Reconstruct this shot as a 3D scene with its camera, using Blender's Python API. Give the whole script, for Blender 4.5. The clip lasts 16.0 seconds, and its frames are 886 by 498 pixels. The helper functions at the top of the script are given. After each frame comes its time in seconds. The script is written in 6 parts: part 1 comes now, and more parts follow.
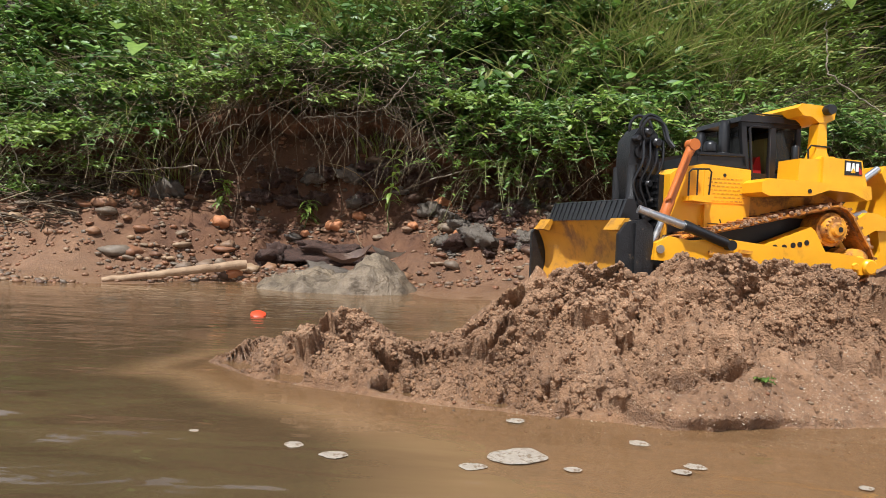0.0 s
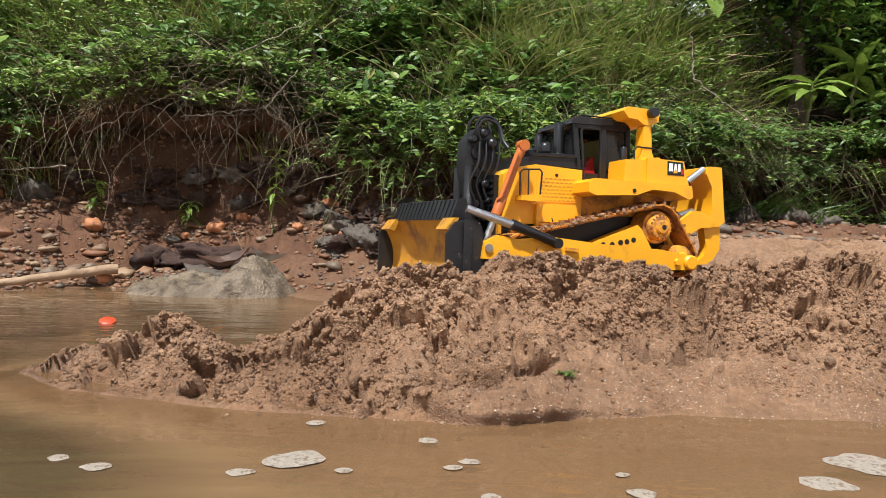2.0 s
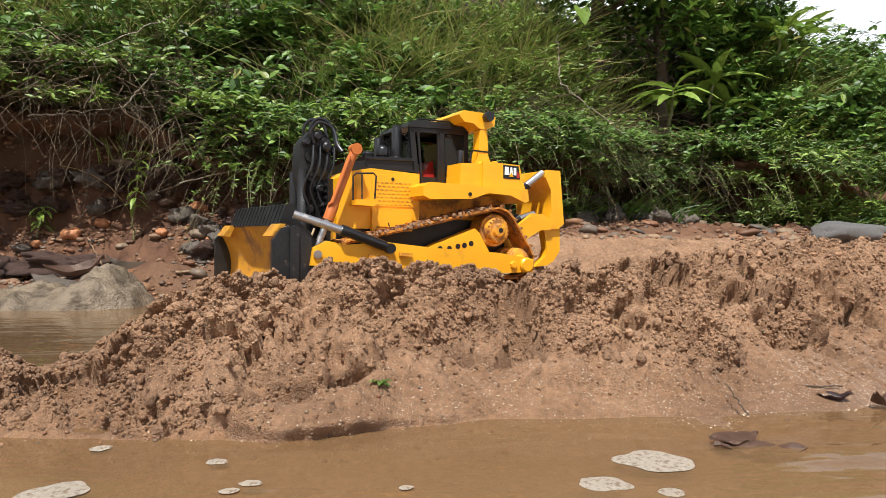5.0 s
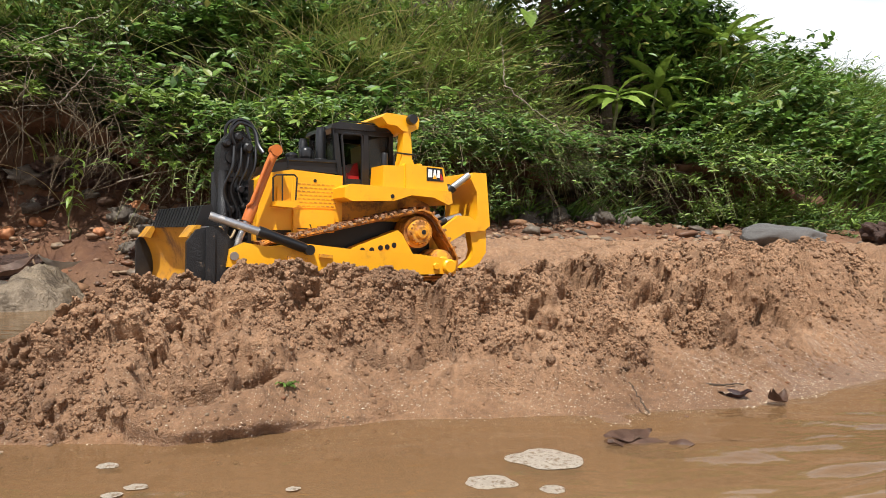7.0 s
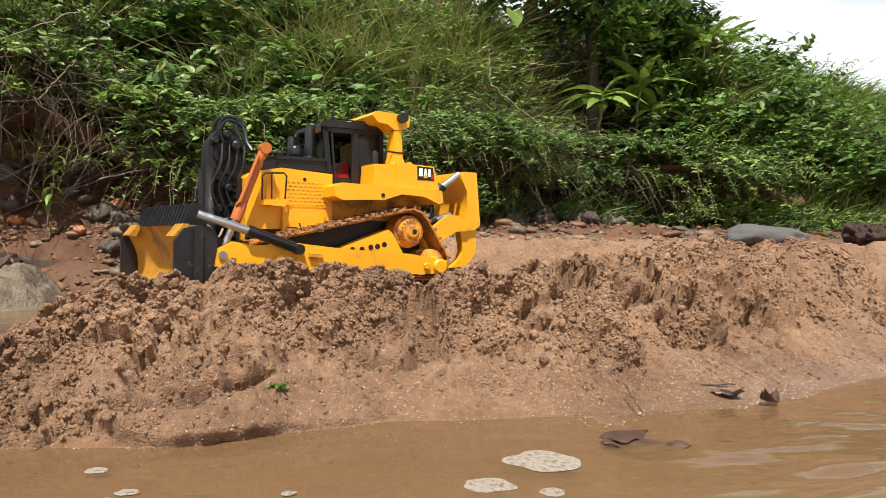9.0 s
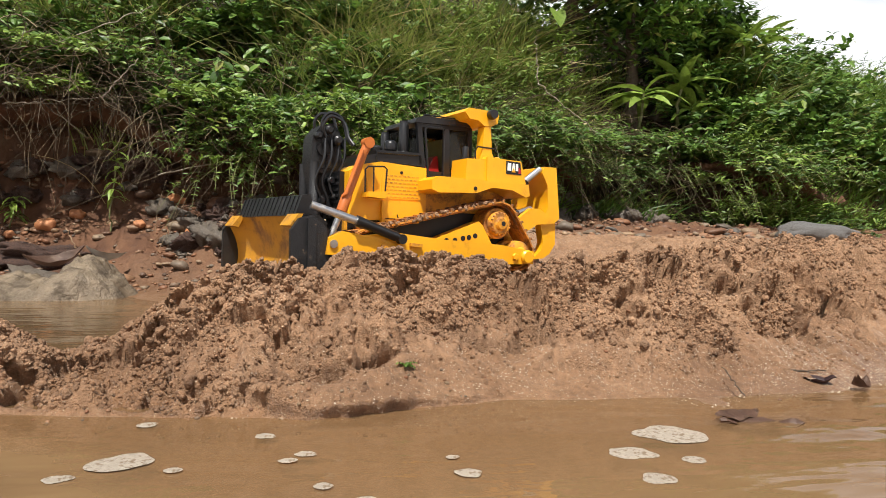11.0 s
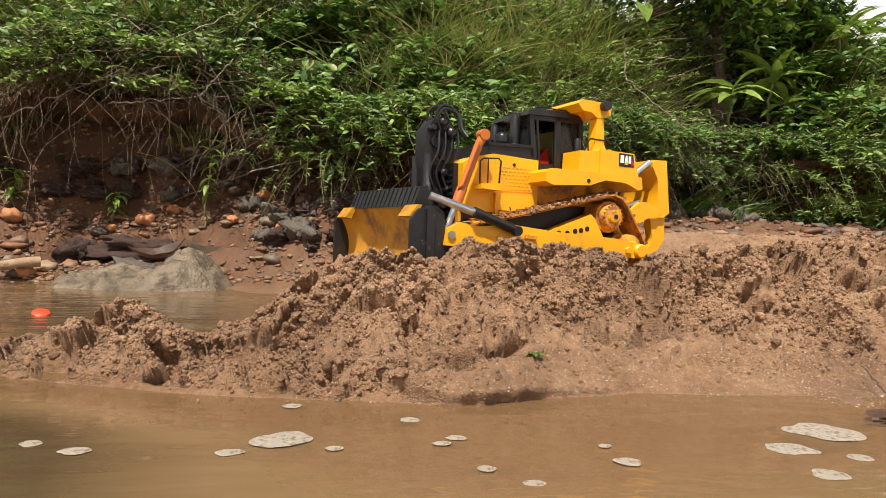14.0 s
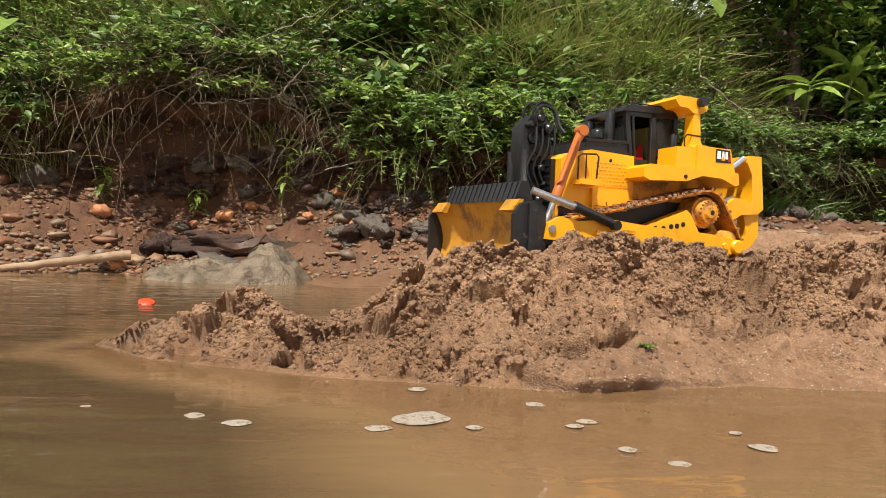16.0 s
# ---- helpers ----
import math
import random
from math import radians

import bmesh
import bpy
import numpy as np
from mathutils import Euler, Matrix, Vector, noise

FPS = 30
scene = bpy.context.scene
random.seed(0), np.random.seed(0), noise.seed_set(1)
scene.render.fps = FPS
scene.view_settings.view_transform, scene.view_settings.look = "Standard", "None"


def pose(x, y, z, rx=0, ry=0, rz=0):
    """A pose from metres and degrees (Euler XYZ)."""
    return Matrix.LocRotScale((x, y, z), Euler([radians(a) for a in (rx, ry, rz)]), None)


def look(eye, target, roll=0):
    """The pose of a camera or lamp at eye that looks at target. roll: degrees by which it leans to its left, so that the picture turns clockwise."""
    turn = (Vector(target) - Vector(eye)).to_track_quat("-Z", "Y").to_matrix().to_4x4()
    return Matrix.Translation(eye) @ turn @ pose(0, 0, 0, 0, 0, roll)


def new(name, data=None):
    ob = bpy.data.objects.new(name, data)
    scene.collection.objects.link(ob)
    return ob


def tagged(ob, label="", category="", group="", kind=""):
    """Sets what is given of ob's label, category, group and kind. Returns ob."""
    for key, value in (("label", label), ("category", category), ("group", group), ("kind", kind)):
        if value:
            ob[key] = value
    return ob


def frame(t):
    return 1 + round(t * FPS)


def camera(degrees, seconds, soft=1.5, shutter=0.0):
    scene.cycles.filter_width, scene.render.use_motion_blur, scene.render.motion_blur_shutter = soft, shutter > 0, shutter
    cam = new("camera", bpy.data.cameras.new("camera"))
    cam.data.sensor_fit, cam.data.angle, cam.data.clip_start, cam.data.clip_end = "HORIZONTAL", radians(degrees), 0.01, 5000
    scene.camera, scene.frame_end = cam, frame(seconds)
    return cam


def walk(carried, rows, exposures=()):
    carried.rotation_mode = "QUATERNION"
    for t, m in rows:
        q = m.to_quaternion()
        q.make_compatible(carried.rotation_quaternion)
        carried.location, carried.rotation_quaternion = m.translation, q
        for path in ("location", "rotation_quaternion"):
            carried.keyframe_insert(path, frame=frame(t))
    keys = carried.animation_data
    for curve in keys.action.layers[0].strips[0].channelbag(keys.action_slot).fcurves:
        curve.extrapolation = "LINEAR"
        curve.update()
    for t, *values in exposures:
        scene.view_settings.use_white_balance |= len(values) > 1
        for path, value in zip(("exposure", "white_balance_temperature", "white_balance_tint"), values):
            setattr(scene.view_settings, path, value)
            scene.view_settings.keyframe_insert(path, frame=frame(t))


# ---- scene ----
cam = camera(63.9, 16.0, soft=0.6)
PATH = [
    (0, (0.197, 0.014, 0.189), (0.025, 2.006, 0.149), 2.1),
    (0.5, (0.229, 0.017, 0.191), (0.101, 2.013, 0.155), 1.9),
    (1, (0.264, 0.026, 0.192), (0.182, 2.024, 0.158), 1.8),
    (1.5, (0.294, 0.026, 0.195), (0.27, 2.026, 0.164), 1.7),
    (2, (0.32, 0.02, 0.193), (0.377, 2.019, 0.161), 1.5),
    (2.5, (0.336, 0.023, 0.193), (0.45, 2.019, 0.165), 1.3),
    (3, (0.356, 0.023, 0.194), (0.532, 2.015, 0.166), 1.1),
    (3.5, (0.37, 0.012, 0.193), (0.602, 1.999, 0.168), 1.0),
    (4, (0.383, 0.02, 0.196), (0.655, 2.002, 0.171), 0.9),
    (6.3, (0.466, 0.033, 0.206), (0.866, 1.992, 0.185), 0.7),
    (6.5, (0.469, 0.027, 0.207), (0.881, 1.984, 0.183), 0.8),
    (7, (0.48, 0.01, 0.205), (0.919, 1.961, 0.182), 0.8),
    (7.5, (0.482, 0.009, 0.206), (0.943, 1.955, 0.185), 0.8),
    (8, (0.487, 0.021, 0.209), (0.967, 1.962, 0.183), 0.8),
    (8.2, (0.489, 0.023, 0.208), (0.973, 1.964, 0.182), 0.8),
    (10.3, (0.387, 0.0, 0.196), (0.87, 1.94, 0.174), 1.3),
    (10.5, (0.374, -0.005, 0.192), (0.843, 1.939, 0.165), 1.2),
    (11, (0.341, 0.002, 0.19), (0.785, 1.952, 0.163), 1.3),
    (11.5, (0.315, 0.006, 0.187), (0.723, 1.964, 0.157), 1.4),
    (12, (0.303, 0.001, 0.184), (0.68, 1.965, 0.157), 1.6),
    (12.5, (0.292, 0.005, 0.185), (0.642, 1.974, 0.155), 1.6),
    (13, (0.281, 0.009, 0.181), (0.604, 1.983, 0.151), 1.7),
    (13.5, (0.275, 0.012, 0.176), (0.569, 1.99, 0.147), 1.8),
    (14, (0.265, 0.017, 0.175), (0.534, 1.999, 0.144), 1.8),
    (14.5, (0.257, 0.018, 0.174), (0.493, 2.003, 0.141), 1.9),
    (15, (0.241, 0.012, 0.17), (0.446, 2.001, 0.137), 2.0),
    (15.5, (0.213, 0.004, 0.165), (0.385, 1.996, 0.131), 2.1),
    (16, (0.189, -0.001, 0.163), (0.316, 1.995, 0.127), 2.2),
]
walk(cam, [(t, look(eye, target, roll)) for t, eye, target, roll in PATH],
     exposures=[(0, 0.54, 5950, 10), (4, 0.54, 6100, 10), (8, 0.54, 6250, 10), (11, 0.54, 6400, 10), (13, 0.54, 6600, 10), (16, 0.54, 6650, 10)])

# ---- world, sun, exposure ----
SUN_FROM = Vector((-0.16, -0.44, 0.885)).normalized()
world = bpy.data.worlds.new("sky")
scene.world = world
world.use_nodes = True
wn = world.node_tree.nodes
sky = wn.new("ShaderNodeTexSky")
sky.sky_type = "NISHITA"
sky.sun_disc = False
sky.sun_elevation = math.asin(SUN_FROM.z)
sky.sun_rotation = math.atan2(SUN_FROM.x, SUN_FROM.y)
sky.air_density = 1.2
sky.dust_density = 1.5
wn["Background"].inputs["Strength"].default_value = 0.05
# broken white cloud over the blue
cloud = wn.new("ShaderNodeTexNoise")
cloud.inputs["Scale"].default_value = 2.2
cloud.inputs["Detail"].default_value = 6.0
cover = wn.new("ShaderNodeMapRange")
cover.inputs["From Min"].default_value = 0.0
cover.inputs["From Max"].default_value = 0.18
clouded = wn.new("ShaderNodeMix")
clouded.data_type = "RGBA"
clouded.inputs[7].default_value = (17.0, 17.0, 17.3, 1)
wl = world.node_tree.links
wl.new(wn.new("ShaderNodeTexCoord").outputs["Generated"], cloud.inputs["Vector"])
# cloud gathers towards the horizon, as it does in perspective
up = wn.new("ShaderNodeSeparateXYZ")
gather = wn.new("ShaderNodeMath")
gather.operation = "MULTIPLY_ADD"
gather.inputs[1].default_value = -0.90
wl.new(wn.new("ShaderNodeTexCoord").outputs["Generated"], up.inputs[0])
wl.new(up.outputs["Z"], gather.inputs[0])
wl.new(cloud.outputs["Fac"], gather.inputs[2])
wl.new(gather.outputs[0], cover.inputs["Value"])
wl.new(cover.outputs["Result"], clouded.inputs[0])
wl.new(sky.outputs["Color"], clouded.inputs[6])
wl.new(clouded.outputs[2], wn["Background"].inputs["Color"])
sun = new("sun", bpy.data.lights.new("sun", "SUN"))
sun.data.energy = 5.0
sun.data.angle = radians(0.6)
sun.data.color = (1.0, 0.95, 0.86)
sun.matrix_world = look(SUN_FROM * 20, (0, 0, 0))

# ---- materials ----


def shade(name):
    m = bpy.data.materials.new(name)
    m.use_nodes = True
    nt = m.node_tree
    return m, nt, nt.nodes["Principled BSDF"]


def ramp(nt, stops):
    r = nt.nodes.new("ShaderNodeValToRGB")
    els = r.color_ramp.elements
    while len(els) < len(stops):
        els.new(0.5)
    for e, (p, c) in zip(els, stops):
        e.position = p
        e.color = (*c, 1)
    return r


def noise_tex(nt, scale, detail=6.0, rough=0.6, vector=None, distort=0.0):
    n = nt.nodes.new("ShaderNodeTexNoise")
    n.inputs["Scale"].default_value = scale
    n.inputs["Detail"].default_value = detail
    n.inputs["Roughness"].default_value = rough
    n.inputs["Distortion"].default_value = distort
    if vector is None:
        vector = nt.nodes.new("ShaderNodeTexCoord").outputs["Object"]
    nt.links.new(vector, n.inputs["Vector"])
    return n


def mixc(nt, fac, a, b, blend="MIX"):
    x = nt.nodes.new("ShaderNodeMix")
    x.data_type = "RGBA"
    x.blend_type = blend
    for sock, v in ((x.inputs[0], fac), (x.inputs[6], a), (x.inputs[7], b)):
        if hasattr(v, "links"):
            nt.links.new(v, sock)
        elif isinstance(v, tuple):
            sock.default_value = (*v, 1)
        else:
            sock.default_value = v
    return x.outputs[2]


def bump(nt, bsdf, height, strength, distance):
    b = nt.nodes.new("ShaderNodeBump")
    b.inputs["Strength"].default_value = strength
    b.inputs["Distance"].default_value = distance
    nt.links.new(height, b.inputs["Height"])
    nt.links.new(b.outputs["Normal"], bsdf.inputs["Normal"])


def surface(name, a, b, dirt=None, scale=30.0, rough=0.5, metal=0.0, bumps=0.3, depth=0.001, dirt_at=(0.55, 0.7), spec=0.5, vary=0.0):
    """Two tones at a coarse scale, a dirt layer with its own patches, fine relief."""
    m, nt, p = shade(name)
    n1 = noise_tex(nt, scale)
    n2 = noise_tex(nt, scale * 7)
    col = ramp(nt, [(0.3, a), (0.7, b)])
    nt.links.new(n1.outputs["Fac"], col.inputs["Fac"])
    out = col.outputs["Color"]
    p.inputs["Roughness"].default_value = rough
    if dirt is not None:
        f = ramp(nt, [(dirt_at[0], (0, 0, 0)), (dirt_at[1], (1, 1, 1))])
        n3 = noise_tex(nt, scale * 0.6 + 11, 8.0, 0.7)
        nt.links.new(n3.outputs["Fac"], f.inputs["Fac"])
        out = mixc(nt, f.outputs["Color"], out, dirt)
        rr = nt.nodes.new("ShaderNodeMapRange")
        rr.inputs["To Min"].default_value = rough
        rr.inputs["To Max"].default_value = 0.9
        nt.links.new(f.outputs["Color"], rr.inputs["Value"])
        nt.links.new(rr.outputs["Result"], p.inputs["Roughness"])
    if vary:
        info = nt.nodes.new("ShaderNodeObjectInfo")
        v = nt.nodes.new("ShaderNodeMapRange")
        v.inputs["To Min"].default_value = 1 - vary
        v.inputs["To Max"].default_value = 1 + vary
        nt.links.new(info.outputs["Random"], v.inputs["Value"])
        hs = nt.nodes.new("ShaderNodeHueSaturation")
        nt.links.new(v.outputs["Result"], hs.inputs["Value"])
        nt.links.new(out, hs.inputs["Color"])
        out = hs.outputs["Color"]
    nt.links.new(out, p.inputs["Base Color"])
    p.inputs["Metallic"].default_value = metal
    p.inputs["Specular IOR Level"].default_value = spec
    bump(nt, p, n2.outputs["Fac"], bumps, depth)
    return m


MUD = (0.20, 0.095, 0.04)
YELLOW = surface("yellow_plastic", (0.83, 0.405, 0.008), (0.76, 0.35, 0.008), (0.50, 0.22, 0.02), 18, 0.36, bumps=0.05, dirt_at=(0.60, 0.78))
YELLOW_MUDDY = surface("muddy_yellow_plastic", (0.74, 0.33, 0.012), (0.62, 0.26, 0.015), (0.26, 0.11, 0.03), 40, 0.45, bumps=0.3, dirt_at=(0.46, 0.6))
BLACK = surface("black_plastic", (0.007, 0.007, 0.008), (0.014, 0.014, 0.015), (0.09, 0.065, 0.045), 30, 0.34, bumps=0.1, dirt_at=(0.64, 0.8))
BLACK_GRITTY = surface("gritty_black_paint", (0.007, 0.0075, 0.009), (0.017, 0.017, 0.018), (0.17, 0.12, 0.08), 60, 0.42, bumps=0.8, dirt_at=(0.62, 0.69))
BLADE_YELLOW = surface("scuffed_yellow_blade", (0.52, 0.25, 0.012), (0.38, 0.17, 0.014), (0.17, 0.085, 0.035), 26, 0.45, bumps=0.3, dirt_at=(0.50, 0.66))
ORANGE = surface("orange_plastic", (0.50, 0.14, 0.02), (0.42, 0.11, 0.02), (0.2, 0.08, 0.03), 40, 0.4, bumps=0.1)
CHROME = surface("silver_rod", (0.62, 0.62, 0.62), (0.5, 0.5, 0.5), (0.3, 0.25, 0.2), 60, 0.28, 0.9, bumps=0.05)
TRACK_MUD = surface("mud_caked_track", (0.56, 0.22, 0.02), (0.38, 0.14, 0.022), (0.15, 0.065, 0.028), 70, 0.55, bumps=0.8, depth=0.002, dirt_at=(0.47, 0.6), vary=0.2)
RED = surface("red_plastic", (0.45, 0.02, 0.015), (0.36, 0.015, 0.012), None, 30, 0.4, bumps=0.05)
WHITE = surface("white_print", (0.8, 0.8, 0.78), (0.75, 0.75, 0.72), None, 40, 0.5, bumps=0.05)


def glass_material():
    m, nt, p = shade("smoky_glass")
    p.inputs["Base Color"].default_value = (0.16, 0.165, 0.16, 1)
    p.inputs["Roughness"].default_value = 0.08
    p.inputs["Transmission Weight"].default_value = 0.85
    p.inputs["IOR"].default_value = 1.1
    bump(nt, p, noise_tex(nt, 60).outputs["Fac"], 0.05, 0.001)
    return m


GLASS = glass_material()


def sand_material(name, vary=0.0):
    m, nt, p = shade(name)
    pos = nt.nodes.new("ShaderNodeNewGeometry").outputs["Position"]
    n1 = noise_tex(nt, 7, 8, 0.65, pos)
    n2 = noise_tex(nt, 110, 6, 0.7, pos)
    base = ramp(nt, [(0.25, (0.240, 0.132, 0.070)), (0.5, (0.350, 0.201, 0.110)), (0.75, (0.460, 0.280, 0.162))])
    nt.links.new(n1.outputs["Fac"], base.inputs["Fac"])
    fine = ramp(nt, [(0.3, (0.45, 0.42, 0.40)), (0.7, (1.25, 1.25, 1.25))])
    nt.links.new(n2.outputs["Fac"], fine.inputs["Fac"])
    col = mixc(nt, 0.75, base.outputs["Color"], fine.outputs["Color"], "MULTIPLY")
    # pale quartz grains
    vor = nt.nodes.new("ShaderNodeTexVoronoi")
    vor.inputs["Scale"].default_value = 520
    nt.links.new(pos, vor.inputs["Vector"])
    cell = ramp(nt, [(0.90, (0, 0, 0)), (0.93, (1, 1, 1))])
    sep = nt.nodes.new("ShaderNodeSeparateColor")
    nt.links.new(vor.outputs["Color"], sep.inputs["Color"])
    nt.links.new(sep.outputs[0], cell.inputs["Fac"])
    near = ramp(nt, [(0.30, (1, 1, 1)), (0.42, (0, 0, 0))])
    nt.links.new(vor.outputs["Distance"], near.inputs["Fac"])
    grain = mixc(nt, 1.0, cell.outputs["Color"], near.outputs["Color"], "MULTIPLY")
    col = mixc(nt, grain, col, (0.52, 0.41, 0.28))
    if vary:
        isle = nt.nodes.new("ShaderNodeMapRange")
        isle.inputs["To Min"].default_value = 1 - vary
        isle.inputs["To Max"].default_value = 1 + vary
        nt.links.new(nt.nodes.new("ShaderNodeNewGeometry").outputs["Random Per Island"], isle.inputs["Value"])
        tone = nt.nodes.new("ShaderNodeHueSaturation")
        nt.links.new(isle.outputs["Result"], tone.inputs["Value"])
        nt.links.new(col, tone.inputs["Color"])
        col = tone.outputs["Color"]
    # reddish earth of the cut bank and its beach
    xyz = nt.nodes.new("ShaderNodeSeparateXYZ")
    nt.links.new(pos, xyz.inputs[0])
    far = nt.nodes.new("ShaderNodeMapRange")
    far.inputs["From Min"].default_value = 2.15
    far.inputs["From Max"].default_value = 2.60
    nt.links.new(xyz.outputs["Y"], far.inputs["Value"])
    red = ramp(nt, [(0.3, (0.070, 0.030, 0.017)), (0.55, (0.15, 0.068, 0.032)), (0.8, (0.20, 0.115, 0.062))])
    nt.links.new(noise_tex(nt, 9, 9, 0.7, pos).outputs["Fac"], red.inputs["Fac"])
    col = mixc(nt, far.outputs["Result"], col, red.outputs["Color"])
    # soil of the overgrown slope, its colour darkened to paint shade between plants
    gap_shade = nt.nodes.new("ShaderNodeMapRange")
    gap_shade.inputs["From Min"].default_value = 2.92
    gap_shade.inputs["From Max"].default_value = 3.15
    nt.links.new(xyz.outputs["Y"], gap_shade.inputs["Value"])
    col = mixc(nt, gap_shade.outputs["Result"], col, (0.045, 0.030, 0.018))
    # wet rim along the water
    wet = nt.nodes.new("ShaderNodeMapRange")
    wet.inputs["From Min"].default_value = 0.090
    wet.inputs["From Max"].default_value = 0.008
    wob = nt.nodes.new("ShaderNodeMath")
    wob.operation = "MULTIPLY_ADD"
    wob.inputs[1].default_value = 0.05
    nt.links.new(n1.outputs["Fac"], wob.inputs[0])
    zz = nt.nodes.new("ShaderNodeMath")
    zz.operation = "SUBTRACT"
    zz.inputs[1].default_value = 0.025
    nt.links.new(xyz.outputs["Z"], zz.inputs[0])
    nt.links.new(zz.outputs[0], wob.inputs[2])
    nt.links.new(wob.outputs[0], wet.inputs["Value"])
    col = mixc(nt, wet.outputs["Result"], col, mixc(nt, 1.0, col, (0.74, 0.71, 0.68), "MULTIPLY"))
    nt.links.new(col, p.inputs["Base Color"])
    rr = nt.nodes.new("ShaderNodeMapRange")
    rr.inputs["To Min"].default_value = 0.85
    rr.inputs["To Max"].default_value = 0.38
    nt.links.new(wet.outputs["Result"], rr.inputs["Value"])
    nt.links.new(rr.outputs["Result"], p.inputs["Roughness"])
    hmix = nt.nodes.new("ShaderNodeMath")
    hmix.operation = "ADD"
    nt.links.new(n2.outputs["Fac"], hmix.inputs[0])
    nt.links.new(noise_tex(nt, 420, 3, 0.6, pos).outputs["Fac"], hmix.inputs[1])
    bump(nt, p, hmix.outputs[0], 0.9, 0.006)
    return m


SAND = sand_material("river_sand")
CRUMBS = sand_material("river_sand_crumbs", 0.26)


def water_material():
    m, nt, p = shade("muddy_water")
    pos = nt.nodes.new("ShaderNodeNewGeometry").outputs["Position"]
    mapping = nt.nodes.new("ShaderNodeMapping")
    mapping.inputs["Scale"].default_value = (1.0, 2.6, 1.0)
    nt.links.new(pos, mapping.inputs["Vector"])
    col = ramp(nt, [(0.3, (0.066, 0.044, 0.023)), (0.7, (0.098, 0.062, 0.031))])
    nt.links.new(noise_tex(nt, 2.2, 4, 0.5, mapping.outputs["Vector"]).outputs["Fac"], col.inputs["Fac"])
    nt.links.new(col.outputs["Color"], p.inputs["Base Color"])
    p.inputs["Roughness"].default_value = 0.045
    p.inputs["IOR"].default_value = 1.33
    add = nt.nodes.new("ShaderNodeMath")
    add.operation = "MULTIPLY_ADD"
    add.inputs[1].default_value = 0.25
    nt.links.new(noise_tex(nt, 16, 2, 0.4, mapping.outputs["Vector"], 0.4).outputs["Fac"], add.inputs[0])
    nt.links.new(noise_tex(nt, 4.5, 2, 0.5, mapping.outputs["Vector"], 0.8).outputs["Fac"], add.inputs[2])
    bump(nt, p, add.outputs[0], 0.16, 0.02)
    clear = nt.nodes.new("ShaderNodeBsdfTransparent")
    clear.inputs["Color"].default_value = (0.97, 0.86, 0.70, 1)
    silt = nt.nodes.new("ShaderNodeBsdfDiffuse")
    deep = nt.nodes.new("ShaderNodeMapRange")
    deep.inputs["From Min"].default_value = 0.02
    deep.inputs["From Max"].default_value = 0.085
    stirred = mixc(nt, deep.outputs["Result"], (0.235, 0.142, 0.070), col.outputs["Color"])
    nt.links.new(stirred, silt.inputs["Color"])
    body = nt.nodes.new("ShaderNodeMixShader")
    depth = nt.nodes.new("ShaderNodeAttribute")
    depth.attribute_name = "water_depth"
    murk = nt.nodes.new("ShaderNodeMapRange")
    murk.interpolation_type = "SMOOTHSTEP"
    murk.inputs["From Max"].default_value = 0.040
    murk.inputs["To Min"].default_value = 0.45
    murk.inputs["To Max"].default_value = 0.93
    nt.links.new(depth.outputs["Fac"], murk.inputs["Value"])
    nt.links.new(depth.outputs["Fac"], deep.inputs["Value"])
    nt.links.new(murk.outputs["Result"], body.inputs[0])
    nt.links.new(clear.outputs[0], body.inputs[1])
    nt.links.new(silt.outputs[0], body.inputs[2])
    gloss = nt.nodes.new("ShaderNodeBsdfGlossy")
    gloss.inputs["Roughness"].default_value = 0.04
    fres = nt.nodes.new("ShaderNodeFresnel")
    fres.inputs["IOR"].default_value = 1.36
    ripple = p.inputs["Normal"].links[0].from_socket
    nt.links.new(ripple, gloss.inputs["Normal"])
    nt.links.new(ripple, fres.inputs["Normal"])
    mix = nt.nodes.new("ShaderNodeMixShader")
    nt.links.new(fres.outputs[0], mix.inputs[0])
    nt.links.new(body.outputs[0], mix.inputs[1])
    nt.links.new(gloss.outputs[0], mix.inputs[2])
    nt.links.new(mix.outputs[0], nt.nodes["Material Output"].inputs["Surface"])
    nt.nodes.remove(p)
    return m


WATER = water_material()


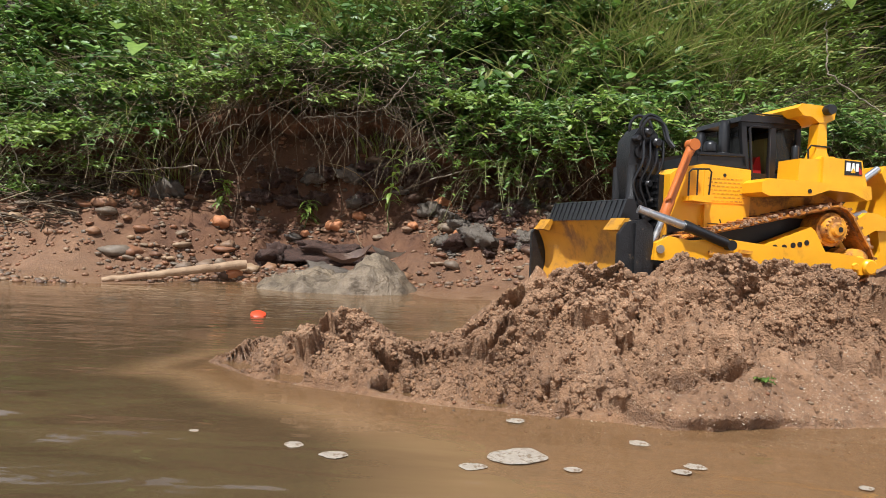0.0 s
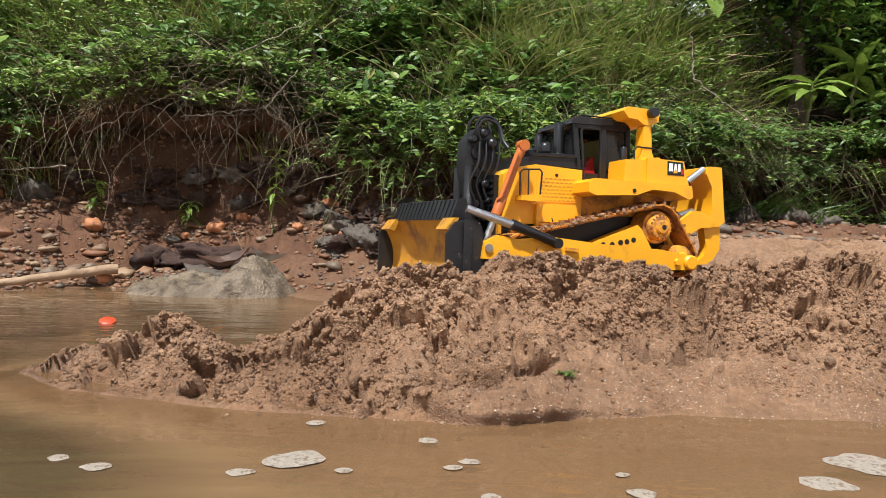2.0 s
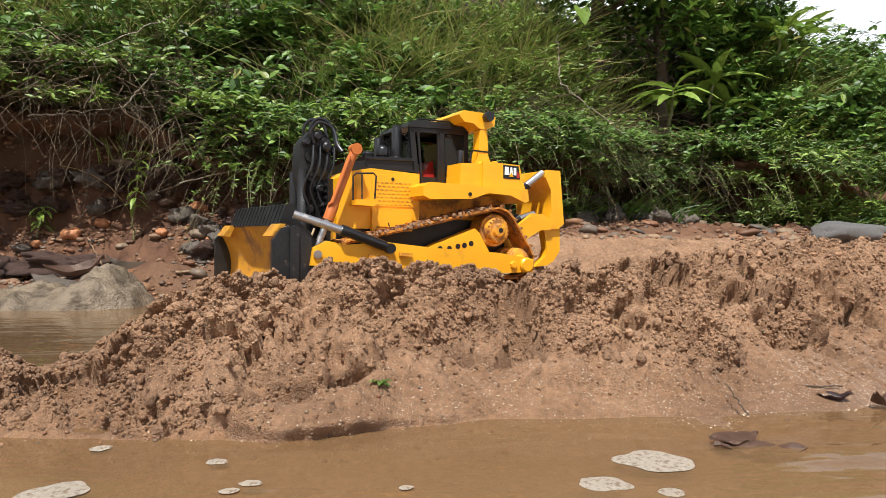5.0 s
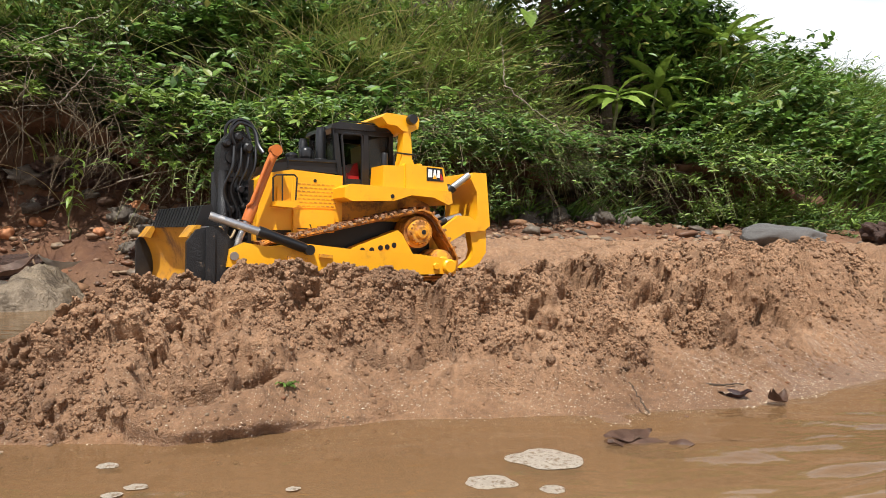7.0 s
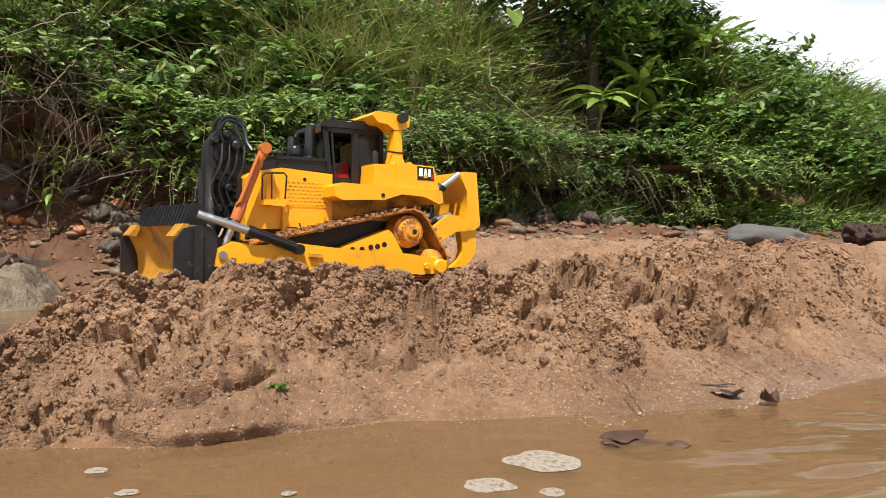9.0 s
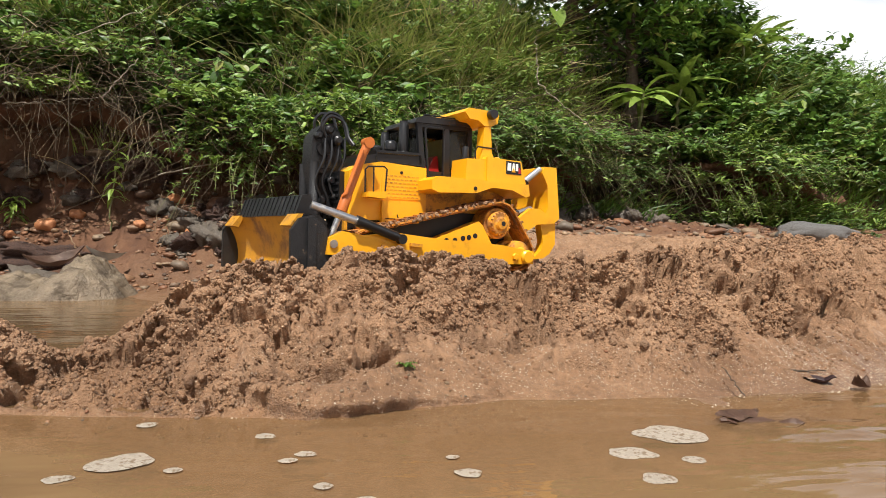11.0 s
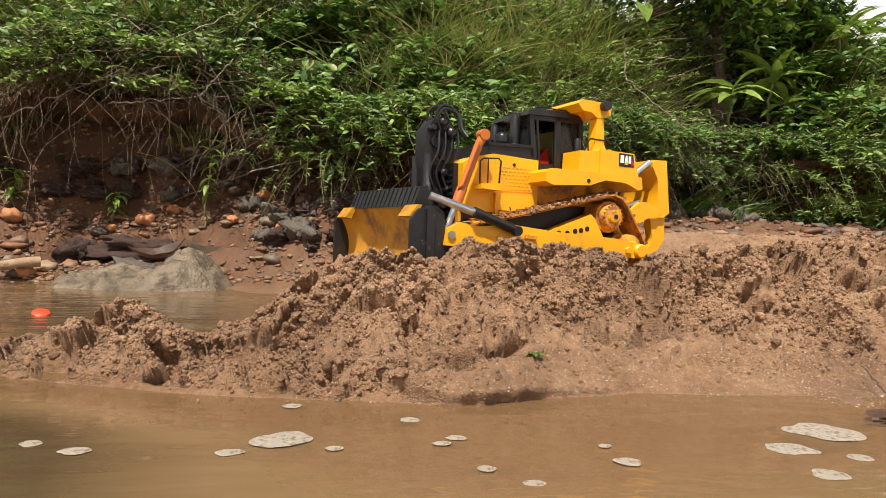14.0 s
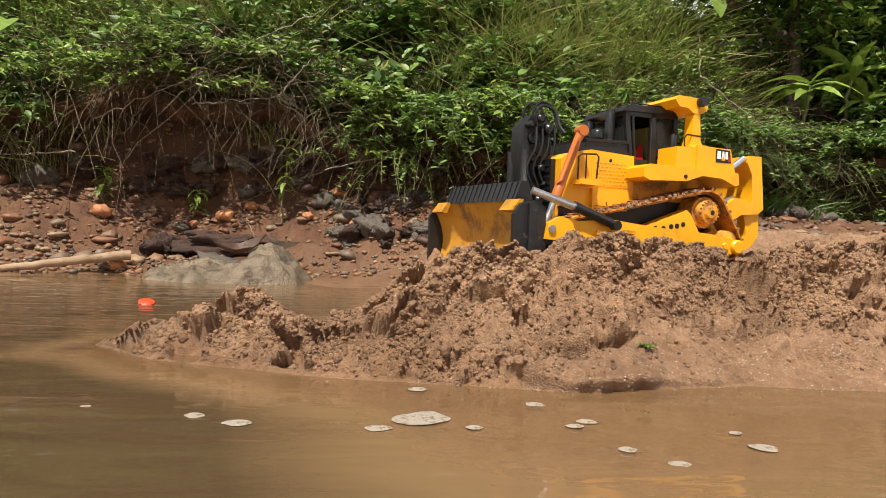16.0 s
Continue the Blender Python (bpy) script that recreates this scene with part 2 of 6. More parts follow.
def leaf_material(name, stops, through_light=0.35, rough=0.45):
    m, nt, p = shade(name)
    geo = nt.nodes.new("ShaderNodeNewGeometry")
    col = ramp(nt, stops)
    nt.links.new(geo.outputs["Random Per Island"], col.inputs["Fac"])
    info = nt.nodes.new("ShaderNodeObjectInfo")
    v = nt.nodes.new("ShaderNodeMapRange")
    v.inputs["To Min"].default_value = 0.75
    v.inputs["To Max"].default_value = 1.25
    nt.links.new(info.outputs["Random"], v.inputs["Value"])
    hs = nt.nodes.new("ShaderNodeHueSaturation")
    nt.links.new(v.outputs["Result"], hs.inputs["Value"])
    nt.links.new(col.outputs["Color"], hs.inputs["Color"])
    n = noise_tex(nt, 60, 4, 0.6, geo.outputs["Position"])
    spot = ramp(nt, [(0.35, (0.75, 0.75, 0.7)), (0.65, (1.15, 1.12, 1.0))])
    nt.links.new(n.outputs["Fac"], spot.inputs["Fac"])
    c = mixc(nt, 1.0, hs.outputs["Color"], spot.outputs["Color"], "MULTIPLY")
    nt.links.new(c, p.inputs["Base Color"])
    p.inputs["Roughness"].default_value = rough
    t = nt.nodes.new("ShaderNodeBsdfTranslucent")
    nt.links.new(c, t.inputs["Color"])
    mix = nt.nodes.new("ShaderNodeMixShader")
    mix.inputs[0].default_value = through_light
    nt.links.new(p.outputs[0], mix.inputs[1])
    nt.links.new(t.outputs[0], mix.inputs[2])
    nt.links.new(mix.outputs[0], nt.nodes["Material Output"].inputs["Surface"])
    return m


LEAF_DARK = leaf_material("herb_leaves", [(0.0, (0.041, 0.091, 0.017)), (0.5, (0.088, 0.174, 0.028)), (0.9, (0.156, 0.270, 0.047)), (1.0, (0.238, 0.217, 0.070))], 0.28, 0.47)
LEAF_LIGHT = leaf_material("light_leaves", [(0.0, (0.092, 0.164, 0.025)), (0.6, (0.175, 0.277, 0.044)), (0.93, (0.238, 0.347, 0.065)), (1.0, (0.304, 0.234, 0.095))], 0.28, 0.47)
GRASS = leaf_material("grass_blades", [(0.0, (0.136, 0.192, 0.044)), (0.5, (0.244, 0.307, 0.070)), (0.8, (0.326, 0.338, 0.114)), (1.0, (0.435, 0.315, 0.183))], 0.32, 0.4)
STRAW = leaf_material("dry_stems", [(0.0, (0.06, 0.042, 0.025)), (0.6, (0.13, 0.092, 0.055)), (1.0, (0.30, 0.235, 0.155))], 0.05, 0.8)
DRY_GRASS = leaf_material("dry_grass_blades", [(0.0, (0.16, 0.10, 0.05)), (0.5, (0.30, 0.21, 0.10)), (1.0, (0.46, 0.36, 0.20))], 0.25, 0.7)
DEAD_LEAF = surface("dead_brown_leaf", (0.11, 0.06, 0.04), (0.19, 0.11, 0.075), (0.27, 0.2, 0.15), 30, 0.55, bumps=0.5)
BARK = surface("weathered_wood", (0.24, 0.15, 0.085), (0.38, 0.26, 0.16), (0.13, 0.08, 0.05), 25, 0.75, bumps=0.8, depth=0.003)
ROOT = surface("tree_bark", (0.07, 0.05, 0.035), (0.14, 0.10, 0.07), (0.05, 0.06, 0.03), 22, 0.85, bumps=1.0, depth=0.006)
WET_ROCK = surface("wet_mossy_rock", (0.115, 0.086, 0.056), (0.26, 0.20, 0.135), (0.075, 0.054, 0.034), 14, 0.40, bumps=1.0, depth=0.010, dirt_at=(0.48, 0.62))
QUARTZ = surface("pale_quartz_grains", (0.46, 0.37, 0.27), (0.66, 0.57, 0.46), None, 400, 0.25, bumps=0.2)
GREY_ROCK = surface("smooth_grey_rock", (0.10, 0.095, 0.09), (0.17, 0.16, 0.15), (0.24, 0.20, 0.16), 30, 0.55, bumps=0.9, depth=0.003, dirt_at=(0.58, 0.72))
DARK_ROCK = surface("dark_river_rock", (0.085, 0.068, 0.052), (0.17, 0.14, 0.11), (0.22, 0.145, 0.09), 22, 0.5, bumps=0.8, depth=0.004, dirt_at=(0.6, 0.75))
IRON_ROCK = surface("dark_red_rock", (0.07, 0.035, 0.026), (0.14, 0.07, 0.045), (0.04, 0.03, 0.028), 24, 0.7, bumps=1.0, depth=0.006, dirt_at=(0.48, 0.62))
ORANGE_STONE = surface("orange_stone", (0.34, 0.13, 0.05), (0.46, 0.20, 0.085), (0.22, 0.09, 0.05), 26, 0.6, bumps=0.5, depth=0.002, vary=0.2)
FOAM = surface("dirty_foam", (0.48, 0.40, 0.31), (0.64, 0.56, 0.46), (0.30, 0.21, 0.13), 230, 0.45, bumps=1.0, depth=0.003, dirt_at=(0.50, 0.62))


def stone_material():
    m, nt, p = shade("beach_stones")
    info = nt.nodes.new("ShaderNodeObjectInfo")
    geo = nt.nodes.new("ShaderNodeNewGeometry")
    add = nt.nodes.new("ShaderNodeMath")
    add.operation = "ADD"
    nt.links.new(info.outputs["Random"], add.inputs[0])
    nt.links.new(geo.outputs["Random Per Island"], add.inputs[1])
    fr = nt.nodes.new("ShaderNodeMath")
    fr.operation = "FRACT"
    nt.links.new(add.outputs[0], fr.inputs[0])
    col = ramp(nt, [(0.0, (0.09, 0.055, 0.036)), (0.25, (0.20, 0.088, 0.042)), (0.5, (0.24, 0.13, 0.068)), (0.7, (0.13, 0.105, 0.08)), (0.85, (0.31, 0.21, 0.125)), (1.0, (0.07, 0.06, 0.052))])
    nt.links.new(fr.outputs[0], col.inputs["Fac"])
    sp = ramp(nt, [(0.3, (0.6, 0.58, 0.55)), (0.7, (1.25, 1.2, 1.15))])
    n = noise_tex(nt, 60, 7, 0.7, geo.outputs["Position"])
    nt.links.new(n.outputs["Fac"], sp.inputs["Fac"])
    nt.links.new(mixc(nt, 1.0, col.outputs["Color"], sp.outputs["Color"], "MULTIPLY"), p.inputs["Base Color"])
    p.inputs["Roughness"].default_value = 0.6
    bump(nt, p, n.outputs["Fac"], 0.6, 0.003)
    return m


STONES = stone_material()

# ---- shape helpers ----


def lattice(ix, iy, seed):
    h = (ix.astype(np.int64) * 374761393 + iy.astype(np.int64) * 668265263 + seed * 974634777) & 0xFFFFFFFF
    h = ((h ^ (h >> 13)) * 1274126177) & 0xFFFFFFFF
    return ((h ^ (h >> 16)) & 0xFFFFFF) / float(0xFFFFFF)


def vnoise(x, y, seed=0):
    """Value noise, -1 to 1."""
    fx, fy = np.floor(x), np.floor(y)
    u, v = x - fx, y - fy
    u, v = u * u * u * (u * (u * 6 - 15) + 10), v * v * v * (v * (v * 6 - 15) + 10)
    a, b = lattice(fx, fy, seed), lattice(fx + 1, fy, seed)
    c, d = lattice(fx, fy + 1, seed), lattice(fx + 1, fy + 1, seed)
    return 2 * ((a * (1 - u) + b * u) * (1 - v) + (c * (1 - u) + d * u) * v) - 1


def fbm(x, y, octaves=4, seed=0, gain=0.5):
    s, amp = np.zeros_like(x), 1.0
    for k in range(octaves):
        c, n = math.cos(0.7 * k), math.sin(0.7 * k)
        s = s + amp * vnoise((c * x - n * y) * 2 ** k + 17 * k, (n * x + c * y) * 2 ** k - 9 * k, seed + k)
        amp *= gain
    return s


def step(a, b, x):
    t = np.clip((x - a) / (b - a), 0, 1)
    return t * t * (3 - 2 * t)


def np_mesh(name, verts, tris, material, smooth=True):
    me = bpy.data.meshes.new(name)
    me.vertices.add(len(verts))
    me.vertices.foreach_set("co", np.ascontiguousarray(verts, dtype=np.float32).ravel())
    k = tris.shape[1]
    me.loops.add(tris.size)
    me.loops.foreach_set("vertex_index", np.ascontiguousarray(tris, dtype=np.int32).ravel())
    me.polygons.add(len(tris))
    me.polygons.foreach_set("loop_start", np.arange(0, tris.size, k, dtype=np.int32))
    me.polygons.foreach_set("use_smooth", np.broadcast_to(smooth, len(tris)).astype(bool))
    me.update(calc_edges=True)
    me.materials.append(material)
    return me


def scatter(template, tris, frames, locs):
    """Copies of a template, each turned by a 3x3 frame (columns: its axes) and set at a place."""
    v = np.einsum("nij,kj->nki", frames, template) + locs[:, None, :]
    f = tris[None] + (np.arange(len(locs)) * len(template))[:, None, None]
    return v.reshape(-1, 3), f.reshape(-1, tris.shape[1])


def unit(v):
    return v / np.maximum(np.linalg.norm(v, axis=-1, keepdims=True), 1e-9)


def axes(along, up):
    x = unit(along)
    y = unit(np.cross(up, x))
    return np.stack([x, y, np.cross(x, y)], axis=-1)


def from_bm(name, bm, material, parent=None, label="", smooth=False, bevel=0.0):
    if bevel:
        edges = [e for e in bm.edges if len(e.link_faces) == 2 and e.calc_face_angle(0) > 0.6]
        bmesh.ops.bevel(bm, geom=edges, offset=bevel, segments=2, affect="EDGES", clamp_overlap=True)
    bmesh.ops.recalc_face_normals(bm, faces=bm.faces)
    me = bpy.data.meshes.new(name)
    bm.to_mesh(me)
    bm.free()
    me.materials.append(material)
    if smooth:
        me.polygons.foreach_set("use_smooth", np.full(len(me.polygons), True))
        me.set_sharp_from_angle(angle=radians(38))
    ob = new(name, me)
    if parent is not None:
        ob.parent = parent
    if label:
        tagged(ob, label)
    return ob


def part(name, bm, material, parent, label="", smooth=True, bevel=0.0):
    return from_bm(name, bm, material, parent, label, smooth, bevel)


def box(x0, x1, y0, y1, z0, z1, bm=None):
    bm = bm or bmesh.new()
    v = [bm.verts.new((x, y, z)) for x in (x0, x1) for y in (y0, y1) for z in (z0, z1)]
    for f in ((0, 1, 3, 2), (4, 6, 7, 5), (0, 4, 5, 1), (2, 3, 7, 6), (0, 2, 6, 4), (1, 5, 7, 3)):
        bm.faces.new([v[i] for i in f])
    return bm


def prism(points, y0, y1, bm=None, inset=0.0):
    """A profile in x, z, drawn out along y; inset narrows the far end."""
    bm = bm or bmesh.new()
    a = [bm.verts.new((x, y0, z)) for x, z in points]
    b = [bm.verts.new((x, y1, z)) for x, z in points]
    bm.faces.new(a)
    bm.faces.new(b[::-1])
    n = len(points)
    for i in range(n):
        bm.faces.new((a[i], b[i], b[(i + 1) % n], a[(i + 1) % n]))
    return bm


def tube(points, radius, seg=12, bm=None, caps=True):
    """A round bar through points; radius may be a list."""
    bm = bm or bmesh.new()
    pts = [Vector(p) for p in points]
    rad = radius if isinstance(radius, (list, tuple)) else [radius] * len(pts)
    rings, side = [], None
    for i, p in enumerate(pts):
        d = (pts[min(i + 1, len(pts) - 1)] - pts[max(i - 1, 0)]).normalized()
        if side is None:
            side = d.orthogonal().normalized()
        side = (side - d * side.dot(d)).normalized()
        other = d.cross(side)
        rings.append([bm.verts.new(p + rad[i] * (math.cos(a) * side + math.sin(a) * other)) for a in (2 * math.pi * k / seg for k in range(seg))])
    for r, s in zip(rings, rings[1:]):
        for k in range(seg):
            bm.faces.new((r[k], r[(k + 1) % seg], s[(k + 1) % seg], s[k]))
    if caps:
        bm.faces.new(rings[0][::-1])
        bm.faces.new(rings[-1])
    return bm


def wheel(x, z, y0, y1, profile, seg=28, bm=None):
    """Turned about an axle along y: profile of (share of the width, radius)."""
    return tube([(x, y0 + (y1 - y0) * s, z) for s, r in profile], [r for s, r in profile], seg, bm)


# ---- the ground: bed, sand bar, beach, cut bank ----


def bank_line(x):
    """Where the cut bank stands; it steps back into a hollow near x = 2."""
    return 2.98 + 0.07 * fbm(x * 2.2, x * 0 + 3, 3, 9) + 0.36 * np.exp(-((x - 2.02) / 0.30) ** 2)


def domes(x, y, seed):
    """Rounded clumps packed side by side with sharp creases between them, 0 to about 1."""
    fx, fy = np.floor(x), np.floor(y)
    best = np.zeros_like(x)
    for i in (-1, 0, 1):
        for j in (-1, 0, 1):
            cx, cy = fx + i, fy + j
            px, py = cx + lattice(cx, cy, seed), cy + lattice(cx, cy, seed + 5)
            size = 0.55 + 0.5 * lattice(cx, cy, seed + 9)
            d = ((x - px) ** 2 + (y - py) ** 2) / size ** 2
            best = np.maximum(best, (0.45 + 0.55 * lattice(cx, cy, seed + 13)) * np.sqrt(np.clip(1 - d, 0, 1)))
    return best


def smooth_sand(x, y, z):
    """1 on the washed slope below the crumbly ridge, 0 on the ridge."""
    top = np.interp(x, [0.26, 0.33, 0.42, 0.55, 0.75, 0.95, 1.4], [0.0, 0.018, 0.044, 0.062, 0.058, 0.054, 0.075])
    return 1 - step(-0.012, 0.014, z - top - 0.022 * fbm(x * 16, y * 16, 3, 47))


def ground_height(x, y, fine=True):
    near = np.interp(x, [-0.5, -0.26, -0.2, -0.1, 0.08, 0.25, 0.37, 0.48, 0.61, 0.85, 1.07, 1.39, 2.0, 3.0, 5.0],
                     [0.96, 0.985, 0.965, 0.870, 0.805, 0.778, 0.748, 0.775, 0.808, 0.79, 0.80, 0.93, 1.12, 1.3, 1.4])
    crest_y = np.interp(x, [-0.3, 0.1, 0.3, 0.8, 1.1, 1.4, 2.0, 4.0], [0.985, 0.96, 0.955, 0.98, 1.12, 1.25, 1.5, 1.8])
    crest = np.interp(x, [-0.30, -0.22, -0.14, -0.04, 0.06, 0.14, 0.22, 0.32, 0.42, 0.55, 0.75, 0.92, 1.12, 1.36, 2.0, 3.0],
                      [-0.10, -0.005, 0.056, 0.068, 0.050, 0.060, 0.102, 0.134, 0.154, 0.154, 0.158, 0.178, 0.190, 0.198, 0.21, 0.22])
    wob = fbm(x * 6, y * 6, 3, 5)
    t = np.clip((y - near) / (crest_y - near), 0, 1)
    cut = 1 - step(0.24, 0.42, x)
    front = crest * ((0.55 * t + 0.45 * t * t * (3 - 2 * t)) * (1 - cut) + (1 - (1 - t) ** 2.6) * cut)
    shelf = -0.07 + (0.205 + 0.045 * step(0.75, 1.3, x)) * step(-0.02, 0.32, x + 0.03 * wob)
    # far beach rises from the inner pool to the foot of the bank
    shore = np.interp(x, [-2.5, -1.3, -1.0, -0.7, -0.4, 0.0, 0.4], [2.0, 2.0, 2.15, 2.36, 2.3, 2.15, 2.0]) + 0.04 * wob
    d = y - shore
    beach = np.where(d < 0, 0.14 * d, 0.0)
    beach = np.maximum(beach, -0.10) + 0.10 * step(0.0, 0.45, d) * np.clip(d / 0.45, 0, 1) + 0.20 * step(0.25, 0.80, d)
    right = 0.18 + 0.035 * step(1.4, 2.2, y) + 0.06 * step(2.3, 2.85, y)
    r = step(0.25, 0.95, x + 0.08 * (y - 1.5))
    back = beach * (1 - r) + right * r
    back = np.where(y < 1.7, shelf + (np.minimum(back, 0.4) - shelf) * step(1.45, 1.95, y), back)
    u = step(0.015, 0.15, y - crest_y)
    z = np.where(y < crest_y, front, crest + (back - crest) * u)
    lake = np.where(y < near, -0.07 * (near - y) - 0.35 * np.maximum(near - y - 0.2, 0) ** 2, 0)
    lake = lake - 0.11 * step(0.02, 0.22, near - y) * step(-0.28, 0.12, -x)
    z = np.where(y < near, np.maximum(lake, -0.35), z)
    # away to the left the bar ends in open water
    z = np.where((x < -0.2) & (y < 1.5), np.minimum(z, -0.09 + 0.09 * step(-0.34, -0.2, x) + np.maximum(z, 0) * step(-0.26, -0.17, x)), z)
    # the cut bank, its slope and the hill behind it
    line = bank_line(x)
    top = np.interp(x, [-30, -2, 2.4, 3.3, 4.3, 6.0, 30], [2.1, 1.75, 1.65, 1.36, 1.20, 1.05, 0.9])
    b = y - line
    z = z + 0.20 * step(-0.02, 0.09, b) + np.maximum(top - 0.5, 0) * np.clip((b - 0.08) / 1.0, 0, 1) ** 0.8
    z = z + 0.03 * np.clip(b, 0, 40) * step(1.0, 3.0, b)
    # an unseen bank added behind, 3 m high to cut sky light
    z = z + np.where(y < -3, 3.0 * step(3.0, 7.0, -y), 0)
    if fine:
        on_bar = step(0.002, 0.018 + 0.03 * step(0.25, 0.45, x), z) * step(-0.35, -0.2, x) * (1 - step(1.9, 2.5, y)) * (1 - 0.5 * step(1.3, 1.7, y))
        rough = on_bar * (1 - (0.62 + 0.28 * step(0.42, 0.62, x)) * smooth_sand(x, y, z))
        rough = rough * (0.45 + 0.55 * step(0.05, 0.13, crest))
        wx, wy = x + 0.010 * fbm(x * 34, y * 34, 2, 25), y + 0.010 * fbm(x * 34, y * 34, 2, 27)
        heap = 0.020 * fbm(x * 10, y * 10, 2, 21)
        clumps = 0.040 * (domes(wx * 20, wy * 20, 31) - 0.66) + 0.026 * (domes(wx * 44, wy * 44, 33) - 0.64)
        pits = 0.055 * step(0.40, 0.66, fbm(wx * 15, wy * 15, 3, 37))
        crumbs = 0.010 * domes(wx * 105, wy * 105, 35)
        z = z + rough * (heap + clumps + crumbs - pits - 0.010) + on_bar * (0.0025 * fbm(x * 60, y * 60, 3, 51) + 0.006 * fbm(x * 21, y * 21, 3, 53))
        for hx, hy, hr in ((0.886, 0.945, 0.020), (1.02, 0.985, 0.014), (0.40, 0.845, 0.008), (1.20, 1.05, 0.014), (0.30, 0.93, 0.012)):
            z = z - 1.7 * hr * np.exp(-(((x - hx) / hr) ** 2 + ((y - hy) / (hr * 0.9)) ** 2)) * (1 + 0.4 * fbm(x * 70, y * 70, 2, 43))
        # the slumped smooth edge along the toe of the bar
        ledge = step(0.19, 0.26, x) * (1 - step(0.50, 0.66, x))
        rim = y - near - 0.010 * fbm(x * 13, x * 0, 3, 61) - 0.004 * fbm(x * 60, y * 60, 2, 63)
        z = z + (0.012 + 0.008 * fbm(x * 9, x * 0 + 2, 3, 67)) * ledge * step(0.0, 0.010, rim) * (1 - step(0.03, 0.12, rim))
        z = z + 0.016 * step(2.1, 2.6, y) * fbm(x * 11, y * 11, 4, 71, 0.6) + 0.05 * step(0.0, 0.3, b) * fbm(x * 5, y * 5, 4, 81)
    return z


def bulge(x, y, z):
    """How far the fine relief of the bar pushes a point out of its slope, towards the water."""
    on = step(-0.34, -0.25, x) * (1 - step(1.4, 1.7, x)) * step(0.72, 0.76, y) * (1 - step(1.05, 1.25, y))
    return on * np.clip(1.0 * (z - ground_height(x, y, False)), -0.02, 0.03)


def spaced(marks):
    """Grid lines: (start, spacing) pairs; spacing holds up to the next start."""
    out = []
    for (a, s), (b, _) in zip(marks, marks[1:]):
        n = max(1, round((b - a) / s))
        out += [a + (b - a) * i / n for i in range(n)]
    return np.array(out + [marks[-1][0]])


def at(x, y):
    return float(ground_height(np.array([x]), np.array([y]))[0])


def build_ground():
    xs = spaced([(-300, 60), (-60, 10), (-12, 1.5), (-4.5, 0.12), (-1.8, 0.022), (-0.34, 0.0034), (1.5, 0.012), (3.2, 0.08), (6, 0.6), (15, 5), (60, 60), (300, 1)])
    ys = spaced([(-300, 60), (-60, 8), (-12, 1.0), (-2, 0.3), (0.1, 0.05), (0.58, 0.012), (0.72, 0.0026), (1.08, 0.006), (1.3, 0.010), (1.7, 0.016), (2.2, 0.013), (3.2, 0.03), (4.3, 0.2), (8, 1.5), (30, 15), (90, 60), (300, 1)])
    gx, gy = np.meshgrid(xs, ys, indexing="ij")
    z = ground_height(gx.ravel(), gy.ravel())
    n, m = len(xs), len(ys)
    i = (np.arange(n - 1)[:, None] * m + np.arange(m - 1)[None]).ravel()
    quads = np.stack([i, i + m, i + m + 1, i + 1], axis=1)
    fx, fy = gx.ravel(), gy.ravel()
    fy = fy - bulge(fx, fy, z)
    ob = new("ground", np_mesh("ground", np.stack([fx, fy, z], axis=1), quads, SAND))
    return tagged(ob, "crumbly brown river sand bar with reddish cut bank", "ground", kind="structure")


build_ground()


def build_water():
    xs = spaced([(-80, 10), (-10, 1.0), (-2.2, 0.05), (-0.9, 0.012), (1.7, 0.05), (2.4, 0.5), (10, 10), (80, 1)])
    ys = spaced([(-9, 0.6), (0.1, 0.03), (0.36, 0.009), (1.0, 0.03), (2.6, 1)])
    gx, gy = np.meshgrid(xs, ys, indexing="ij")
    wx, wy = gx.ravel(), gy.ravel()
    stir = (0.35 + step(0.0, 0.35, 0.12 - wx) + 2.3 * step(0.72, 0.95, wx)) * (1 - step(0.66, 0.85, wy))
    z = 0.0010 * fbm(wx * 5, wy * 11, 3, 91) + 0.0022 * stir * fbm(wx * 6, wy * 14, 2, 93)
    n, m = len(xs), len(ys)
    i = (np.arange(n - 1)[:, None] * m + np.arange(m - 1)[None]).ravel()
    quads = np.stack([i, i + m, i + m + 1, i + 1], axis=1)
    ob = new("water", np_mesh("water", np.stack([gx.ravel(), gy.ravel(), z], axis=1), quads, WATER))
    a = ob.data.attributes.new("water_depth", "FLOAT", "POINT")
    a.data.foreach_set("value", np.maximum(-ground_height(gx.ravel(), gy.ravel(), False), 0).astype(np.float32))
    return tagged(ob, "shallow muddy brown stream water with faint ripples", "water", kind="structure")


build_water()

# ---- the toy bulldozer (local: x to its rear, y to its far side, z up from the ground) ----
dozer = new("toy_bulldozer")
tagged(dozer, "yellow and black toy tracked bulldozer with muddy tracks on sand", "toy bulldozer")
dozer.matrix_world = pose(0.556, 1.215, 0.143, 0, 0, 17)


def rounded(points, n=5):
    """Catmull-Rom through the points."""
    p = [Vector(q) for q in points]
    p = [p[0] * 2 - p[1], *p, p[-1] * 2 - p[-2]]
    out = []
    for a, b, c, d in zip(p, p[1:], p[2:], p[3:]):
        out += [0.5 * (2 * b + (c - a) * t + (2 * a - 5 * b + 4 * c - d) * t * t + (3 * b - a - 3 * c + d) * t ** 3) for t in (k / n for k in range(n))]
    return out + [p[-2]]


